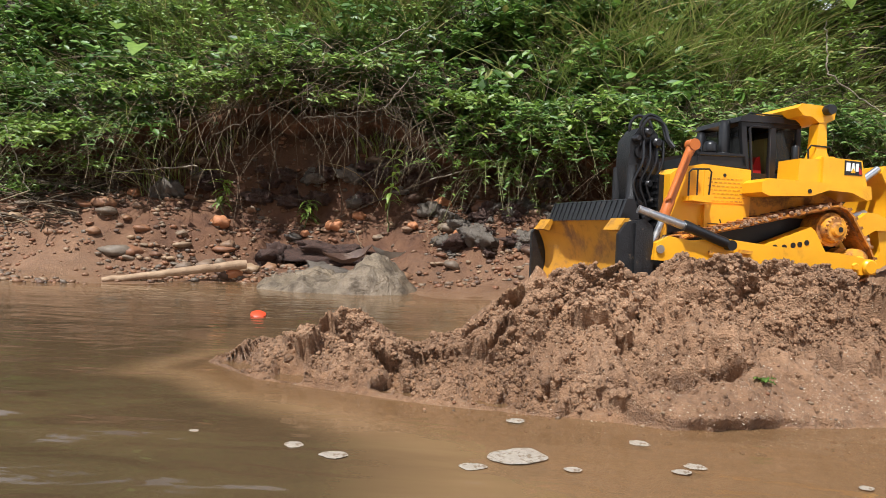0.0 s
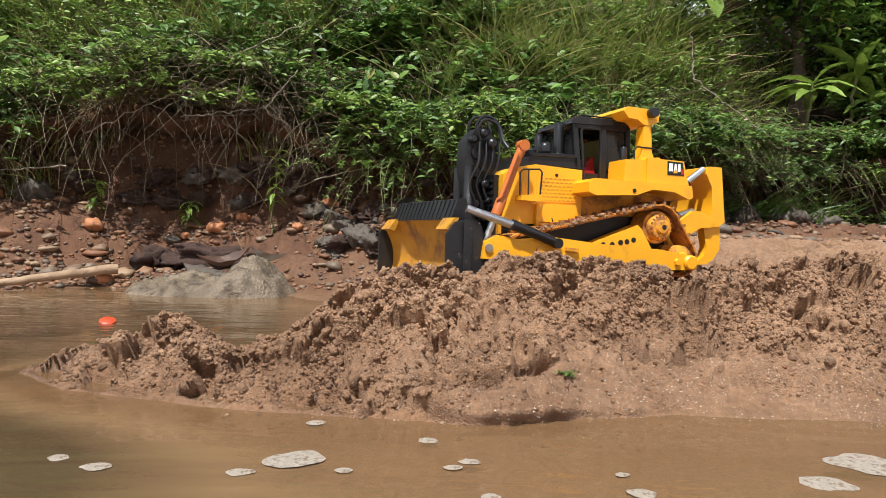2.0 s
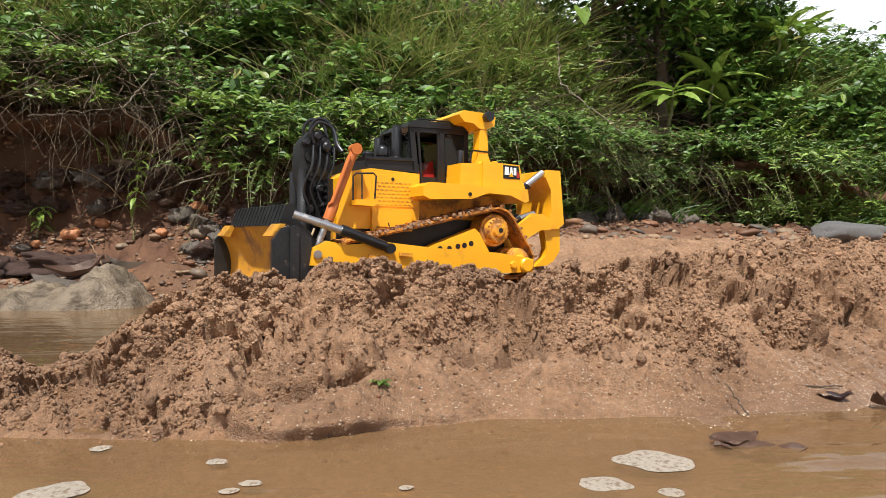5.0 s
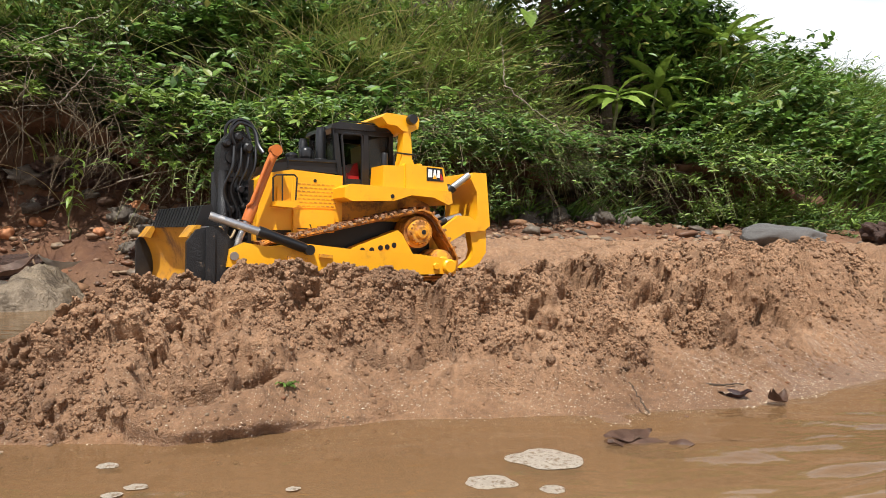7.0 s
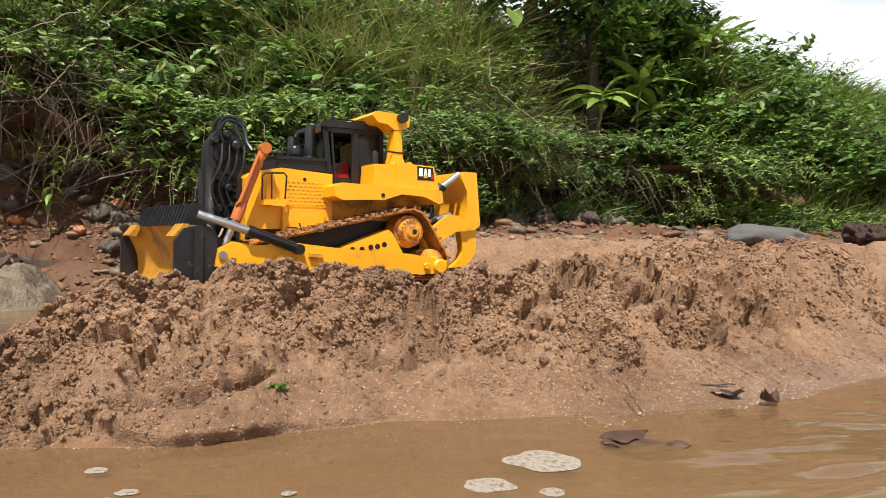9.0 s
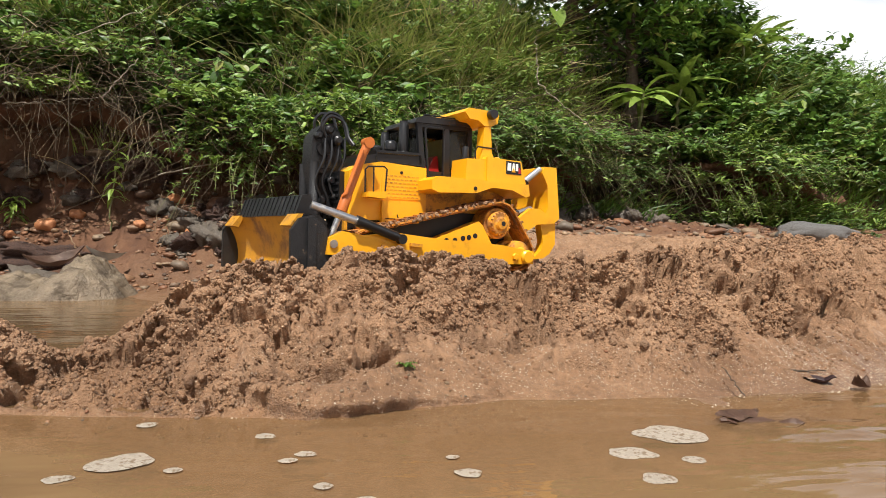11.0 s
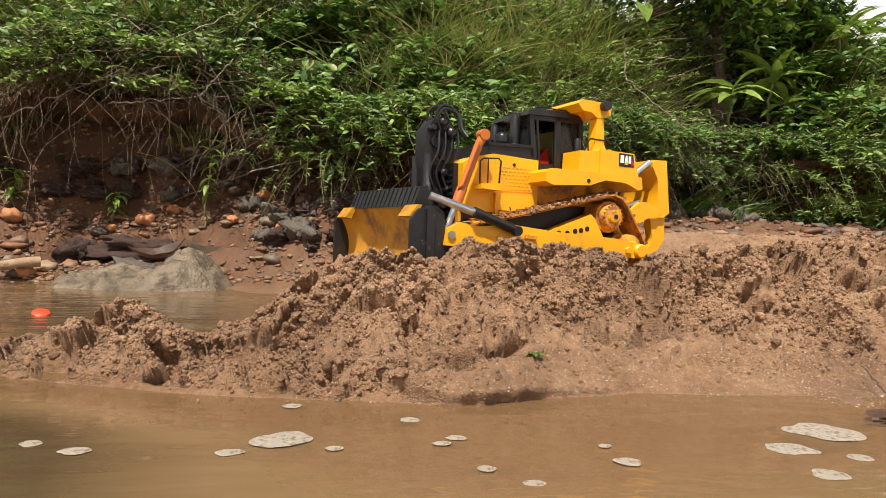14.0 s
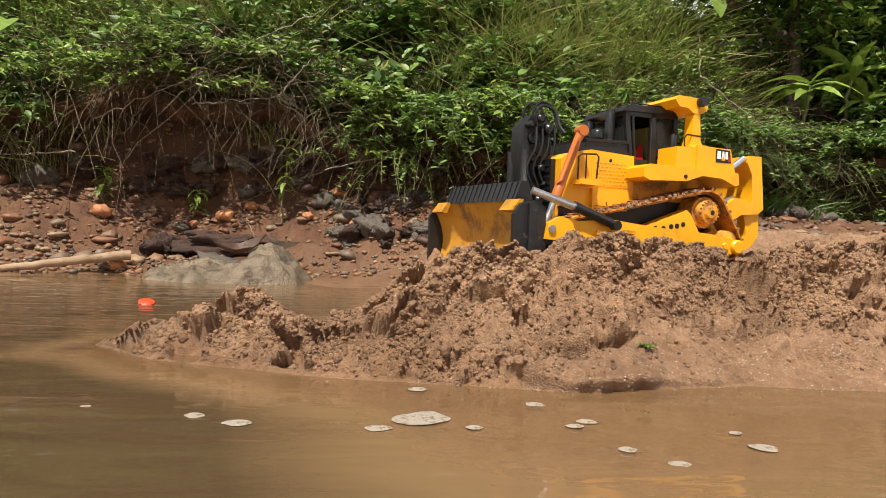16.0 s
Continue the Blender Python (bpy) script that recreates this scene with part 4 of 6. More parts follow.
blade_plate = part("blade_plate", blade_skin(0.118, 0.007, -0.048, 0.052, 0.016, 0.018), BLADE_YELLOW, blade, "scuffed yellow curved blade plate")
part("cutting_edge", prism([(-0.034, -0.056), (-0.030, -0.046), (0.010, -0.040), (0.012, -0.048)], -0.10, 0.10), YELLOW, blade, bevel=0.001)
for side in (-1, 1):
    y = side * 0.1195
    part("side_plate", prism([(-0.036, -0.056), (-0.036, 0.028), (-0.022, 0.044), (0.008, 0.050), (0.024, 0.040), (0.028, -0.010), (0.018, -0.044), (-0.010, -0.062)], y, y + side * 0.006), BLACK_GRITTY, blade, "black sand-flecked blade end plate", bevel=0.0015)
    part("rib", box(-0.01, 0.004, y + side * 0.005, y + side * 0.010, -0.050, 0.044), BLACK_GRITTY, blade, bevel=0.001)
    part("wing", prism([(-0.034, 0.034), (-0.020, 0.050), (-0.012, 0.050), (-0.022, 0.032)], side * 0.085, side * 0.118), BLADE_YELLOW, blade, bevel=0.001)
part("top_guard", prism([(-0.016, 0.048), (-0.004, 0.076), (0.010, 0.078), (0.020, 0.050)], -0.100, 0.100), BLACK, blade, "black ribbed spill guard", bevel=0.0015)
for k in range(15):
    y = -0.093 + k * 0.0133
    part("guard_rib", prism([(-0.017, 0.048), (-0.006, 0.0755), (-0.003, 0.0755), (-0.012, 0.048)], y, y + 0.004), BLACK, blade, smooth=False)
part("back_frame", prism([(0.014, -0.046), (0.020, 0.044), (0.034, 0.036), (0.040, -0.012), (0.030, -0.046)], -0.110, 0.110), BLACK_GRITTY, blade, bevel=0.002)
for side in (-1, 1):
    part("trunnion", prism([(0.030, -0.030), (0.036, 0.034), (0.066, 0.022), (0.070, -0.02)], side * 0.084, side * 0.100), BLACK, blade, bevel=0.002)

# ripper
rip = part("ripper_beam", prism([(0.226, 0.172), (0.230, 0.184), (0.252, 0.184), (0.260, 0.090), (0.250, 0.081), (0.236, 0.080), (0.232, 0.096), (0.238, 0.110), (0.236, 0.150)], -0.058, 0.058), YELLOW, dozer, "yellow ripper beam", bevel=0.002)
for side in (-1, 1):
    o, i = side * 0.060, side * 0.050
    part("upper_link", prism([(0.150, 0.152), (0.152, 0.164), (0.232, 0.184), (0.238, 0.172), (0.218, 0.160)], i - side * 0.03, i - side * 0.018), YELLOW, rip, bevel=0.001)
    part("lower_link", prism([(0.160, 0.050), (0.158, 0.066), (0.205, 0.107), (0.222, 0.106), (0.243, 0.092), (0.236, 0.079), (0.218, 0.078), (0.170, 0.046)], i, o), YELLOW, rip, bevel=0.0015)
    cyl_top = part("ripper_cylinder", tube([(0.166, i, 0.122), (0.192, i, 0.150), (0.197, i, 0.156)], [0.0075, 0.0075, 0.009], 16), BLACK, rip, "dark ripper cylinder with silver rod")
    part("rod", tube([(0.194, i, 0.152), (0.226, i, 0.180)], 0.0055, 14), CHROME, cyl_top)
    low = part("ripper_cylinder", tube([(0.170, i - side * 0.012, 0.089), (0.188, i - side * 0.012, 0.096), (0.192, i - side * 0.012, 0.0975)], [0.0085, 0.0085, 0.0095], 16), BLACK, rip)
    part("rod", tube([(0.190, i - side * 0.012, 0.097), (0.218, i - side * 0.012, 0.107)], 0.006, 14), CHROME, low)
part("shank", prism([(0.228, 0.082), (0.256, 0.082), (0.2565, 0.042), (0.246, 0.024), (0.234, 0.016), (0.213, 0.014), (0.230, 0.030), (0.234, 0.046)], -0.052, -0.034), YELLOW, rip, "curved yellow ripper shank", bevel=0.002)

# the ripper reaches a little further back than its links' roots
rip.matrix_basis = Matrix.Translation((0.155 * (1 - 1.22), 0, 0)) @ Matrix.Diagonal((1.22, 1, 1, 1))

# grease nipples, clamps and lines on the mast
for k, (x, z, r) in enumerate(((-0.176, 0.206, 0.006), (-0.160, 0.216, 0.007), (-0.146, 0.200, 0.008), (-0.172, 0.150, 0.006), (-0.156, 0.136, 0.007), (-0.150, 0.110, 0.006), (-0.170, 0.104, 0.007), (-0.158, 0.084, 0.008))):
    part("clamp", tube([(x, -0.019, z), (x, -0.030 - 0.003 * (k % 3), z), (x, -0.033 - 0.003 * (k % 3), z)], [r, r, r * 0.6], 10), BLACK, mast)
for k in range(4):
    x0 = -0.178 + 0.011 * k
    part("grease_line", tube(rounded([(x0, -0.024, 0.070), (x0 + 0.006, -0.034, 0.100), (x0 - 0.004, -0.032, 0.135), (x0 + 0.008, -0.036, 0.170), (x0 + 0.012, -0.028, 0.205)]), 0.0021, 8), BLACK, mast, "black rubber line")

# ---- loose sand clods on the bar ----
rng = np.random.default_rng(7)


def ico(level):
    """A ball of triangles; level 0 has eight."""
    if level == 0:
        v = np.array([(1, 0, 0), (-1, 0, 0), (0, 1, 0), (0, -1, 0), (0, 0, 1), (0, 0, -1)], dtype=float)
        return v, np.array([(0, 2, 4), (2, 1, 4), (1, 3, 4), (3, 0, 4), (2, 0, 5), (1, 2, 5), (3, 1, 5), (0, 3, 5)])
    bm = bmesh.new()
    bmesh.ops.create_icosphere(bm, subdivisions=level, radius=1.0)
    v = np.array([p.co[:] for p in bm.verts])
    f = np.array([[q.index for q in t.verts] for t in bm.faces])
    bm.free()
    return v, f


def lump(level, seed, amount, flat=1.0):
    """A ball knocked about by noise."""
    v, f = ico(level)
    k = 1 + amount * np.array([noise.noise(Vector(p) * 1.1 + Vector((seed * 7.3, 0, 0))) + 0.6 * noise.noise(Vector(p) * 2.6 + Vector((0, seed * 3.1, 0))) for p in v])
    v = v * k[:, None]
    v[:, 2] *= flat
    return v, f


def turns(n, tilt=1.0):
    a = rng.uniform(0, 2 * math.pi, n)
    along = np.stack([np.cos(a), np.sin(a), rng.uniform(-0.4, 0.4, n) * tilt], axis=1)
    up = np.stack([rng.normal(0, 0.35, n) * tilt, rng.normal(0, 0.35, n) * tilt, np.ones(n)], axis=1)
    return axes(along, up)


def sprinkle(n, x0, x1, y0, y1, keep):
    x, y = rng.uniform(x0, x1, n), rng.uniform(y0, y1, n)
    z = ground_height(x, y)
    ok = keep(x, y, z) > rng.uniform(0, 1, n)
    x, y, z = x[ok], y[ok], z[ok]
    return x, y - bulge(x, y, z), z


def crumb(level, seed, amount, flat=1.0):
    """A crumbly clod: noise at three scales, with pits."""
    v, f = ico(level)
    o = Vector((seed * 7.3, seed * 1.7, 0))
    k = []
    for p in v:
        q = Vector(p)
        k.append(1 + amount * (noise.noise(q * 1.2 + o) + 0.7 * noise.noise(q * 2.7 - o) + 0.5 * noise.noise(q * 5.5 + o)) - 0.5 * amount * max(0, noise.noise(q * 3.6 + o * 2)))
    v = v * np.array(k)[:, None]
    v[:, 2] *= flat
    return v, f


def clod_keep(x, y, z):
    patch = 0.25 + 0.75 * step(-0.45, 0.25, fbm(x * 12, y * 12, 3, 33))
    wash = step(0.25, 0.42, x)
    high = step(0.001 + 0.007 * wash, 0.008 + 0.020 * wash, z) * (1 - 0.90 * smooth_sand(x, y, z))
    seen = 1 - step(0.0, 0.03, y - np.interp(x, [0.0, 0.8, 1.1, 1.4, 1.75], [1.06, 1.06, 1.25, 1.40, 1.45]))
    return patch * high * seen * step(-0.24, -0.2, x)


def build_clods():
    """Crumbs and clods: few large ones half sunk in, many small round ones on top of them."""
    vs, fs, soft, base = [], [], [], 0
    for n, level, lo, hi, seeds, sink in ((240, 4, 0.006, 0.011, (1, 2, 3), -0.35), (4200, 3, 0.0038, 0.0070, (4, 5, 6, 7), -0.15), (112000, 2, 0.0016, 0.0036, (8, 9, 10), 0.1), (60000, 0, 0.0010, 0.0018, (11, 12, 13), 0.2)):
        for seed in seeds:
            x, y, z = sprinkle(n // len(seeds), -0.25, 1.75, 0.75, 1.45, clod_keep)
            r = lo + (hi - lo) * rng.uniform(0, 1, len(x)) ** 1.8
            v, f = crumb(max(level - 1, 0), seed, 0.42)
            p, t = scatter(v, f, turns(len(x)) * r[:, None, None], np.stack([x, y, z + sink * r], axis=1))
            vs.append(p)
            fs.append(t + base)
            soft.append(np.full(len(t), level > 0))
            base += len(p)
    ob = new("sand_clods", np_mesh("sand_clods", np.concatenate(vs), np.concatenate(fs), CRUMBS, np.concatenate(soft)))
    tagged(ob, "loose crumbs and clods of damp brown sand", "sand", kind="stuff")


build_clods()


def caked_mud():
    """Crumbs of sand stuck along the upper run of the near track."""
    n = 520
    t = rng.uniform(0, 1, n) ** 1.3
    p = np.stack([-0.12 + 0.22 * t, rng.uniform(-0.116, -0.070, n), 0.058 + 0.052 * t + rng.uniform(-0.001, 0.004, n)], axis=1)
    r = rng.uniform(0.0016, 0.0042, n)
    v, f = crumb(1, 17, 0.4)
    v, f = scatter(v, f, turns(n) * r[:, None, None], p)
    ob = new("caked_sand", np_mesh("caked_sand", v, f, CRUMBS))
    ob.parent = dozer
    tagged(ob, "damp sand caked on the track", kind="stuff")


caked_mud()


def quartz_grains():
    """Pale coarse grains washed out along the foot of the bar."""
    x, y, z = sprinkle(24000, 0.10, 1.7, 0.72, 1.05, lambda x, y, z: step(-0.02, 0.0, z) * (1 - step(0.035, 0.08, z)) * (0.35 + 0.65 * step(-0.2, 0.4, fbm(x * 8, y * 8, 3, 15))) * step(0.15, 0.5, x))
    r = 0.0005 + 0.0010 * rng.uniform(0, 1, len(x)) ** 3
    v, f = crumb(0, 3, 0.4, 0.7)
    p, t = scatter(v, f, turns(len(x)) * r[:, None, None], np.stack([x, y, z + 0.3 * r], axis=1))
    tagged(new("quartz_grains", np_mesh("quartz_grains", p, t, QUARTZ, False)), "pale coarse grains washed out on wet sand", "sand grains", kind="stuff")


quartz_grains()


# ---- stones ----


def stone_mesh(seed, flat, material, level=3, amount=0.45):
    v, f = lump(level, seed, amount, flat)
    return np_mesh("stone", v, f, material)


STONE_SHAPES = [stone_mesh(k + 11, 0.55 + 0.08 * (k % 4), STONES, 2) for k in range(8)]


def stone(mesh, x, y, rx, ry, rz, turn=0.0, tilt=0.0, sink=0.35, name="stone", label="", category="stone", group="", z=None):
    ob = new(name, mesh)
    ob.location = (x, y, (at(x, y) if z is None else z) + rz * (1 - 2 * sink) * 0.6)
    ob.rotation_euler = (tilt, tilt * 0.4, turn)
    ob.scale = (rx, ry, rz)
    return tagged(ob, label, category, group)


def beach_stones():
    n = 0
    while n < 290:
        if n % 3 < 2:
            x, y = rng.uniform(-2.0, 0.9), rng.uniform(2.42, 2.98)
        else:
            x, y = rng.uniform(0.8, 2.5), rng.uniform(2.25, 2.86)
        r = 0.010 + 0.028 * rng.uniform() ** 2.0
        stone(STONE_SHAPES[rng.integers(8)], x, y, r * rng.uniform(0.9, 1.5), r, r * rng.uniform(0.7, 1.0), rng.uniform(0, 6.28), rng.uniform(-0.3, 0.3), 0.25,
              label="small rounded brown stone on the far beach", group="stones on the far beach")
        n += 1


beach_stones()
dark_shapes = [np_mesh("stone", *crumb(3, k + 31, 0.75, 0.8), DARK_ROCK) for k in range(4)]
iron_shapes = [np_mesh("stone", *crumb(4, k + 41, 0.7, 0.8), IRON_ROCK) for k in range(3)]
orange_shapes = [stone_mesh(k + 51, 0.8, ORANGE_STONE, 3, 0.35) for k in range(3)]
for k in range(46):
    x, y = rng.normal(0.16, 0.13), rng.uniform(2.5, 2.92)
    r = rng.uniform(0.016, 0.042)
    stone(dark_shapes[k % 4] if k % 3 else iron_shapes[k % 2], x, y, r * 1.2, r, r * 0.9, rng.uniform(0, 6.28), rng.uniform(-0.5, 0.5), 0.15, name="dark_stone",
          label="jagged dark grey stone heaped at the bank", group="dark stones at the bank foot")
for k in range(30):
    x, y = rng.uniform(0.9, 2.0), rng.uniform(2.80, 2.95)
    r = rng.uniform(0.02, 0.055)
    stone(dark_shapes[k % 4], x, y, r * 1.2, r, r, rng.uniform(0, 6.28), rng.uniform(-0.5, 0.5), 0.15, name="dark_stone",
          label="jagged dark grey stone heaped at the bank", group="dark stones at the bank foot")
for x, y, r in ((-0.483, 2.79, 0.030), (-0.068, 2.93, 0.034), (-0.92, 2.72, 0.032), (-1.31, 2.78, 0.024), (-0.40, 2.87, 0.026), (-0.02, 2.78, 0.022), (0.02, 2.70, 0.018), (-0.16, 2.75, 0.02), (-0.60, 2.80, 0.018)):
    stone(orange_shapes[int(r * 1000) % 3], x, y, r * 1.25, r, r, r * 90, 0.15, 0.1, name="orange_stone", label="warm orange stone on the gravel beach", group="orange stones")
for k in range(60):
    x = rng.uniform(-1.6, 1.9)
    r = rng.uniform(0.018, 0.05)
    stone((iron_shapes[k % 3] if k % 4 else dark_shapes[k % 4]), x, float(bank_line(np.array([x]))[0]) + 0.02, r * 1.3, r * 0.9, r * 0.8, rng.uniform(0, 6.28), rng.uniform(-0.4, 0.4), 0.3,
          name="bank_stone", label="earthy dark stone embedded in the cut bank", group="stones in the cut bank", z=rng.uniform(0.29, 0.46))
stone(iron_shapes[0], -0.44, 2.66, 0.165, 0.06, 0.052, 0.1, 0.05, 0.1, name="dark_rock", label="long dark pitted rock on the gravel", category="rock")
stone(iron_shapes[1], -0.66, 2.66, 0.060, 0.05, 0.055, 0.8, 0.1, 0.1, name="dark_rock", label="lumpy dark red rock on the gravel", category="rock")
stone(dark_shapes[1], -1.18, 2.80, 0.055, 0.05, 0.060, 0.3, 0.1, 0.1, name="dark_rock", label="blackish rock under the bank roots", category="rock")
stone(dark_shapes[2], -0.46, 2.50, 0.070, 0.05, 0.040, 0.3, 0.1, 0.1, name="dark_rock", label="grey rock behind the wet slab", category="rock")
stone(iron_shapes[2], -0.24, 2.98, 0.11, 0.06, 0.07, 0.3, 0.1, 0.1, name="dark_rock", label="red-brown rock set in the bank", category="rock")
stone(orange_shapes[1], -0.752, 2.43, 0.034, 0.028, 0.028, 0.3, 0.0, 0.1, name="red_stone", label="smooth reddish stone by the driftwood", category="stone")
stone(STONE_SHAPES[2], -1.18, 2.42, 0.062, 0.035, 0.030, 0.2, 0.0, 0.15, name="flat_stone", label="flat brown stone on the mud", category="stone")
stone(STONE_SHAPES[5], -0.86, 2.62, 0.045, 0.03, 0.022, 0.2, 0.0, 0.15, name="flat_stone", label="flat grey stone on the mud", category="stone")
stone(stone_mesh(61, 0.62, GREY_ROCK, 4, 0.22), 1.99, 1.93, 0.145, 0.08, 0.070, 0.06, 0.03, 0.15, name="river_rock", label="smooth dark grey boulder lying on sand", category="rock")
stone(iron_shapes[1], 2.50, 2.02, 0.07, 0.05, 0.045, 0.5, 0.1, 0.1, name="brown_rock", label="reddish brown rock on the sand", category="rock")
stone(iron_shapes[2], 2.58, 2.16, 0.06, 0.05, 0.05, 1.5, 0.1, -0.2, name="brown_rock", label="reddish brown rock on the sand", category="rock")


def gravel():
    vs, fs, base = [], [], 0
    for k, (n, x0, x1, y0, y1) in enumerate(((1500, -2.4, -0.9, 2.03, 2.42), (7000, -2.2, 1.0, 2.32, 3.02), (3200, 0.8, 3.0, 2.1, 2.98), (320, 0.1, 1.3, 0.69, 0.80), (420, 0.35, 1.6, 0.78, 1.02))):
        x, y, z = sprinkle(n, x0, x1, y0, y1, lambda x, y, z: np.clip(0.5 + fbm(x * 4, y * 4, 2, 3), 0.1, 1))
        big = 0.015 if y0 > 1 else 0.0035
        r = big * (0.3 + 0.7 * rng.uniform(0, 1, len(x)) ** 2)
        v, f = lump(1, 70 + k, 0.35, 0.65)
        p, t = scatter(v, f, turns(len(x), 0.5) * r[:, None, None], np.stack([x, y, z + 0.2 * r], axis=1))
        vs.append(p)
        fs.append(t + base)
        base += len(p)
    ob = new("gravel", np_mesh("gravel", np.concatenate(vs), np.concatenate(fs), STONES))
    tagged(ob, "mixed brown and orange gravel on the beaches", "gravel", kind="stuff")


gravel()


def slab_rock():
    """The wet slab half in the water, low at its left, humped at its right."""
    xs, ys = np.linspace(-0.60, -0.08, 84), np.linspace(2.08, 2.46, 44)
    gx, gy = np.meshgrid(xs, ys, indexing="ij")
    u, v = (gx + 0.34) / 0.26, (gy - 2.28) / 0.19
    edge = np.clip(1 - (np.abs(u) ** 2.6 + np.abs(v) ** 2.6) - 0.12 * fbm(gx * 12, gy * 12, 3, 5), 0, 1)
    hump = 0.046 + 0.082 * np.exp(-((gx + 0.225) / 0.085) ** 2) + 0.030 * np.exp(-((gx + 0.42) / 0.07) ** 2)
    crease = -0.020 * np.exp(-((gx + 0.295 - 0.25 * (gy - 2.2)) / 0.013) ** 2)
    z = -0.02 + np.minimum(edge * 3, 1) ** 0.7 * (hump + crease + 0.026 * (0.4 - np.abs(fbm(gx * 9, gy * 9, 4, 9, 0.55))) + 0.006 * fbm(gx * 50, gy * 50, 3, 19)) * (0.55 + 0.45 * step(2.05, 2.3, gy))
    n, m = gx.shape
    i = (np.arange(n - 1)[:, None] * m + np.arange(m - 1)[None]).ravel()
    topv = np.stack([gx.ravel(), gy.ravel(), z.ravel()], axis=1)
    quads = np.stack([i, i + m, i + m + 1, i + 1], axis=1)
    low = topv.copy()
    low[:, 2] = -0.05
    ob = new("slab_rock", np_mesh("slab_rock", np.concatenate([topv, low]), np.concatenate([quads, quads[:, ::-1] + n * m]), WET_ROCK))
    tagged(ob, "wet grey-green slab of rock at the waterline", "rock")


slab_rock()


def curled_leaf(name, label, length, width, curl, m, material, seed, fold=0.7):
    """A dry leaf, pointed at both ends, folded along its rib and curled."""
    bm = bmesh.new()
    rows, cols = 14, 6
    g = []
    for i in range(rows + 1):
        t = i / rows
        w = width * math.sin(math.pi * min(1, 0.04 + t * 0.96)) ** 0.8
        g.append([bm.verts.new((length * (t - 0.5), w * s, abs(s) * w * fold + curl * (t - 0.5) ** 2 + 0.006 * noise.noise(Vector((t * 5, s * 2, seed)))))
                  for s in (-0.5 + j / cols for j in range(cols + 1))])
    for i in range(rows):
        for j in range(cols):
            bm.faces.new((g[i][j], g[i + 1][j], g[i + 1][j + 1], g[i][j + 1]))
    bmesh.ops.solidify(bm, geom=bm.faces[:], thickness=0.0012)
    ob = from_bm(name, bm, material, smooth=True)
    ob.matrix_world = m
    return tagged(ob, label, "leaf")


curled_leaf("dead_leaf", "curled dead brown leaf lying on the slab", 0.17, 0.07, 0.20, pose(-0.31, 2.33, 0.085, 15, -12, 25), DEAD_LEAF, 1)
curled_leaf("dead_leaf", "pale wrinkled dead leaf beside the slab", 0.12, 0.05, 0.15, pose(-0.20, 2.42, 0.10, -20, 8, 15), surface("pale_dead_leaf", (0.35, 0.3, 0.25), (0.48, 0.43, 0.37), None, 30, 0.7), 2)
curled_leaf("sunken_leaf", "brown waterlogged leaf at the water's edge", 0.085, 0.030, 0.02, pose(0.845, 0.662, -0.001, 10, -2, -22), DEAD_LEAF, 3, 0.2)
curled_leaf("dead_leaf", "dark dead leaf on the wet sand", 0.050, 0.020, 0.04, pose(1.05, 0.825, 0.0075, 8, 0, -35), surface("dark_leaf", (0.05, 0.03, 0.03), (0.09, 0.05, 0.05), None, 40, 0.4), 4)

curled_leaf("sunken_leaf", "crumpled brown leaf floating at the water's edge", 0.060, 0.034, 0.015, pose(0.835, 0.690, 0.003, 3, -3, 10), DEAD_LEAF, 5, 0.12)
curled_leaf("dead_leaf", "dark crumpled leaf by the waterline", 0.040, 0.022, 0.06, pose(1.10, 0.800, 0.006, 0, 6, 30), DEAD_LEAF, 6, 0.2)
curled_leaf("dead_leaf", "black sodden leaf standing out of the water", 0.085, 0.040, 0.12, pose(1.125, 0.625, 0.008, 60, 0, 80), surface("sodden_leaf", (0.02, 0.015, 0.012), (0.04, 0.03, 0.025), None, 40, 0.35), 7, 0.6)

# ---- driftwood, sticks, red cap ----


TWIG = surface("grey_twig", (0.20, 0.165, 0.125), (0.33, 0.28, 0.22), (0.12, 0.09, 0.06), 40, 0.8, bumps=0.6)


def crooked(p, q, n, wobble, seed):
    a, b = Vector(p), Vector(q)
    return [a.lerp(b, i / n) + wobble * Vector((noise.noise(Vector((i * 0.6, seed, 0))), noise.noise(Vector((i * 0.6, seed, 5))), noise.noise(Vector((i * 0.6, seed, 9))))) for i in range(n + 1)]


def stick(name, label, p, q, r0, r1, wobble, seed, material=BARK, knots=True, seg=10):
    n = 16
    pts = crooked(p, q, n, wobble, seed)
    rad = [(r0 + (r1 - r0) * i / n) * (1 + (0.12 * noise.noise(Vector((i * 0.9, seed, 3))) if knots else 0)) for i in range(n + 1)]
    ob = from_bm(name, tube(pts, rad, seg), material, smooth=True)
    return tagged(ob, label, "stick")


stick("driftwood_log", "pale weathered driftwood pole half in water", (-1.07, 2.16, 0.004), (-0.70, 2.425, 0.062), 0.010, 0.017, 0.006, 3)
stick("driftwood_stick", "grey stick lying along the muddy shore", (-1.75, 2.28, 0.055), (-1.30, 2.44, 0.075), 0.009, 0.006, 0.012, 5)
stick("twig", "thin dark twig on wet sand", (0.985, 0.845, 0.020), (1.075, 0.835, 0.022), 0.0018, 0.0008, 0.003, 6, ROOT)
stick("twig", "thin dark twig bent up from the sand", (0.905, 0.775, 0.004), (0.900, 0.815, 0.034), 0.0010, 0.0006, 0.004, 7, ROOT)
stick("twig", "pale dry stalk stuck among the stones", (-0.30, 2.55, 0.10), (-0.345, 2.53, 0.20), 0.003, 0.002, 0.006, 8)
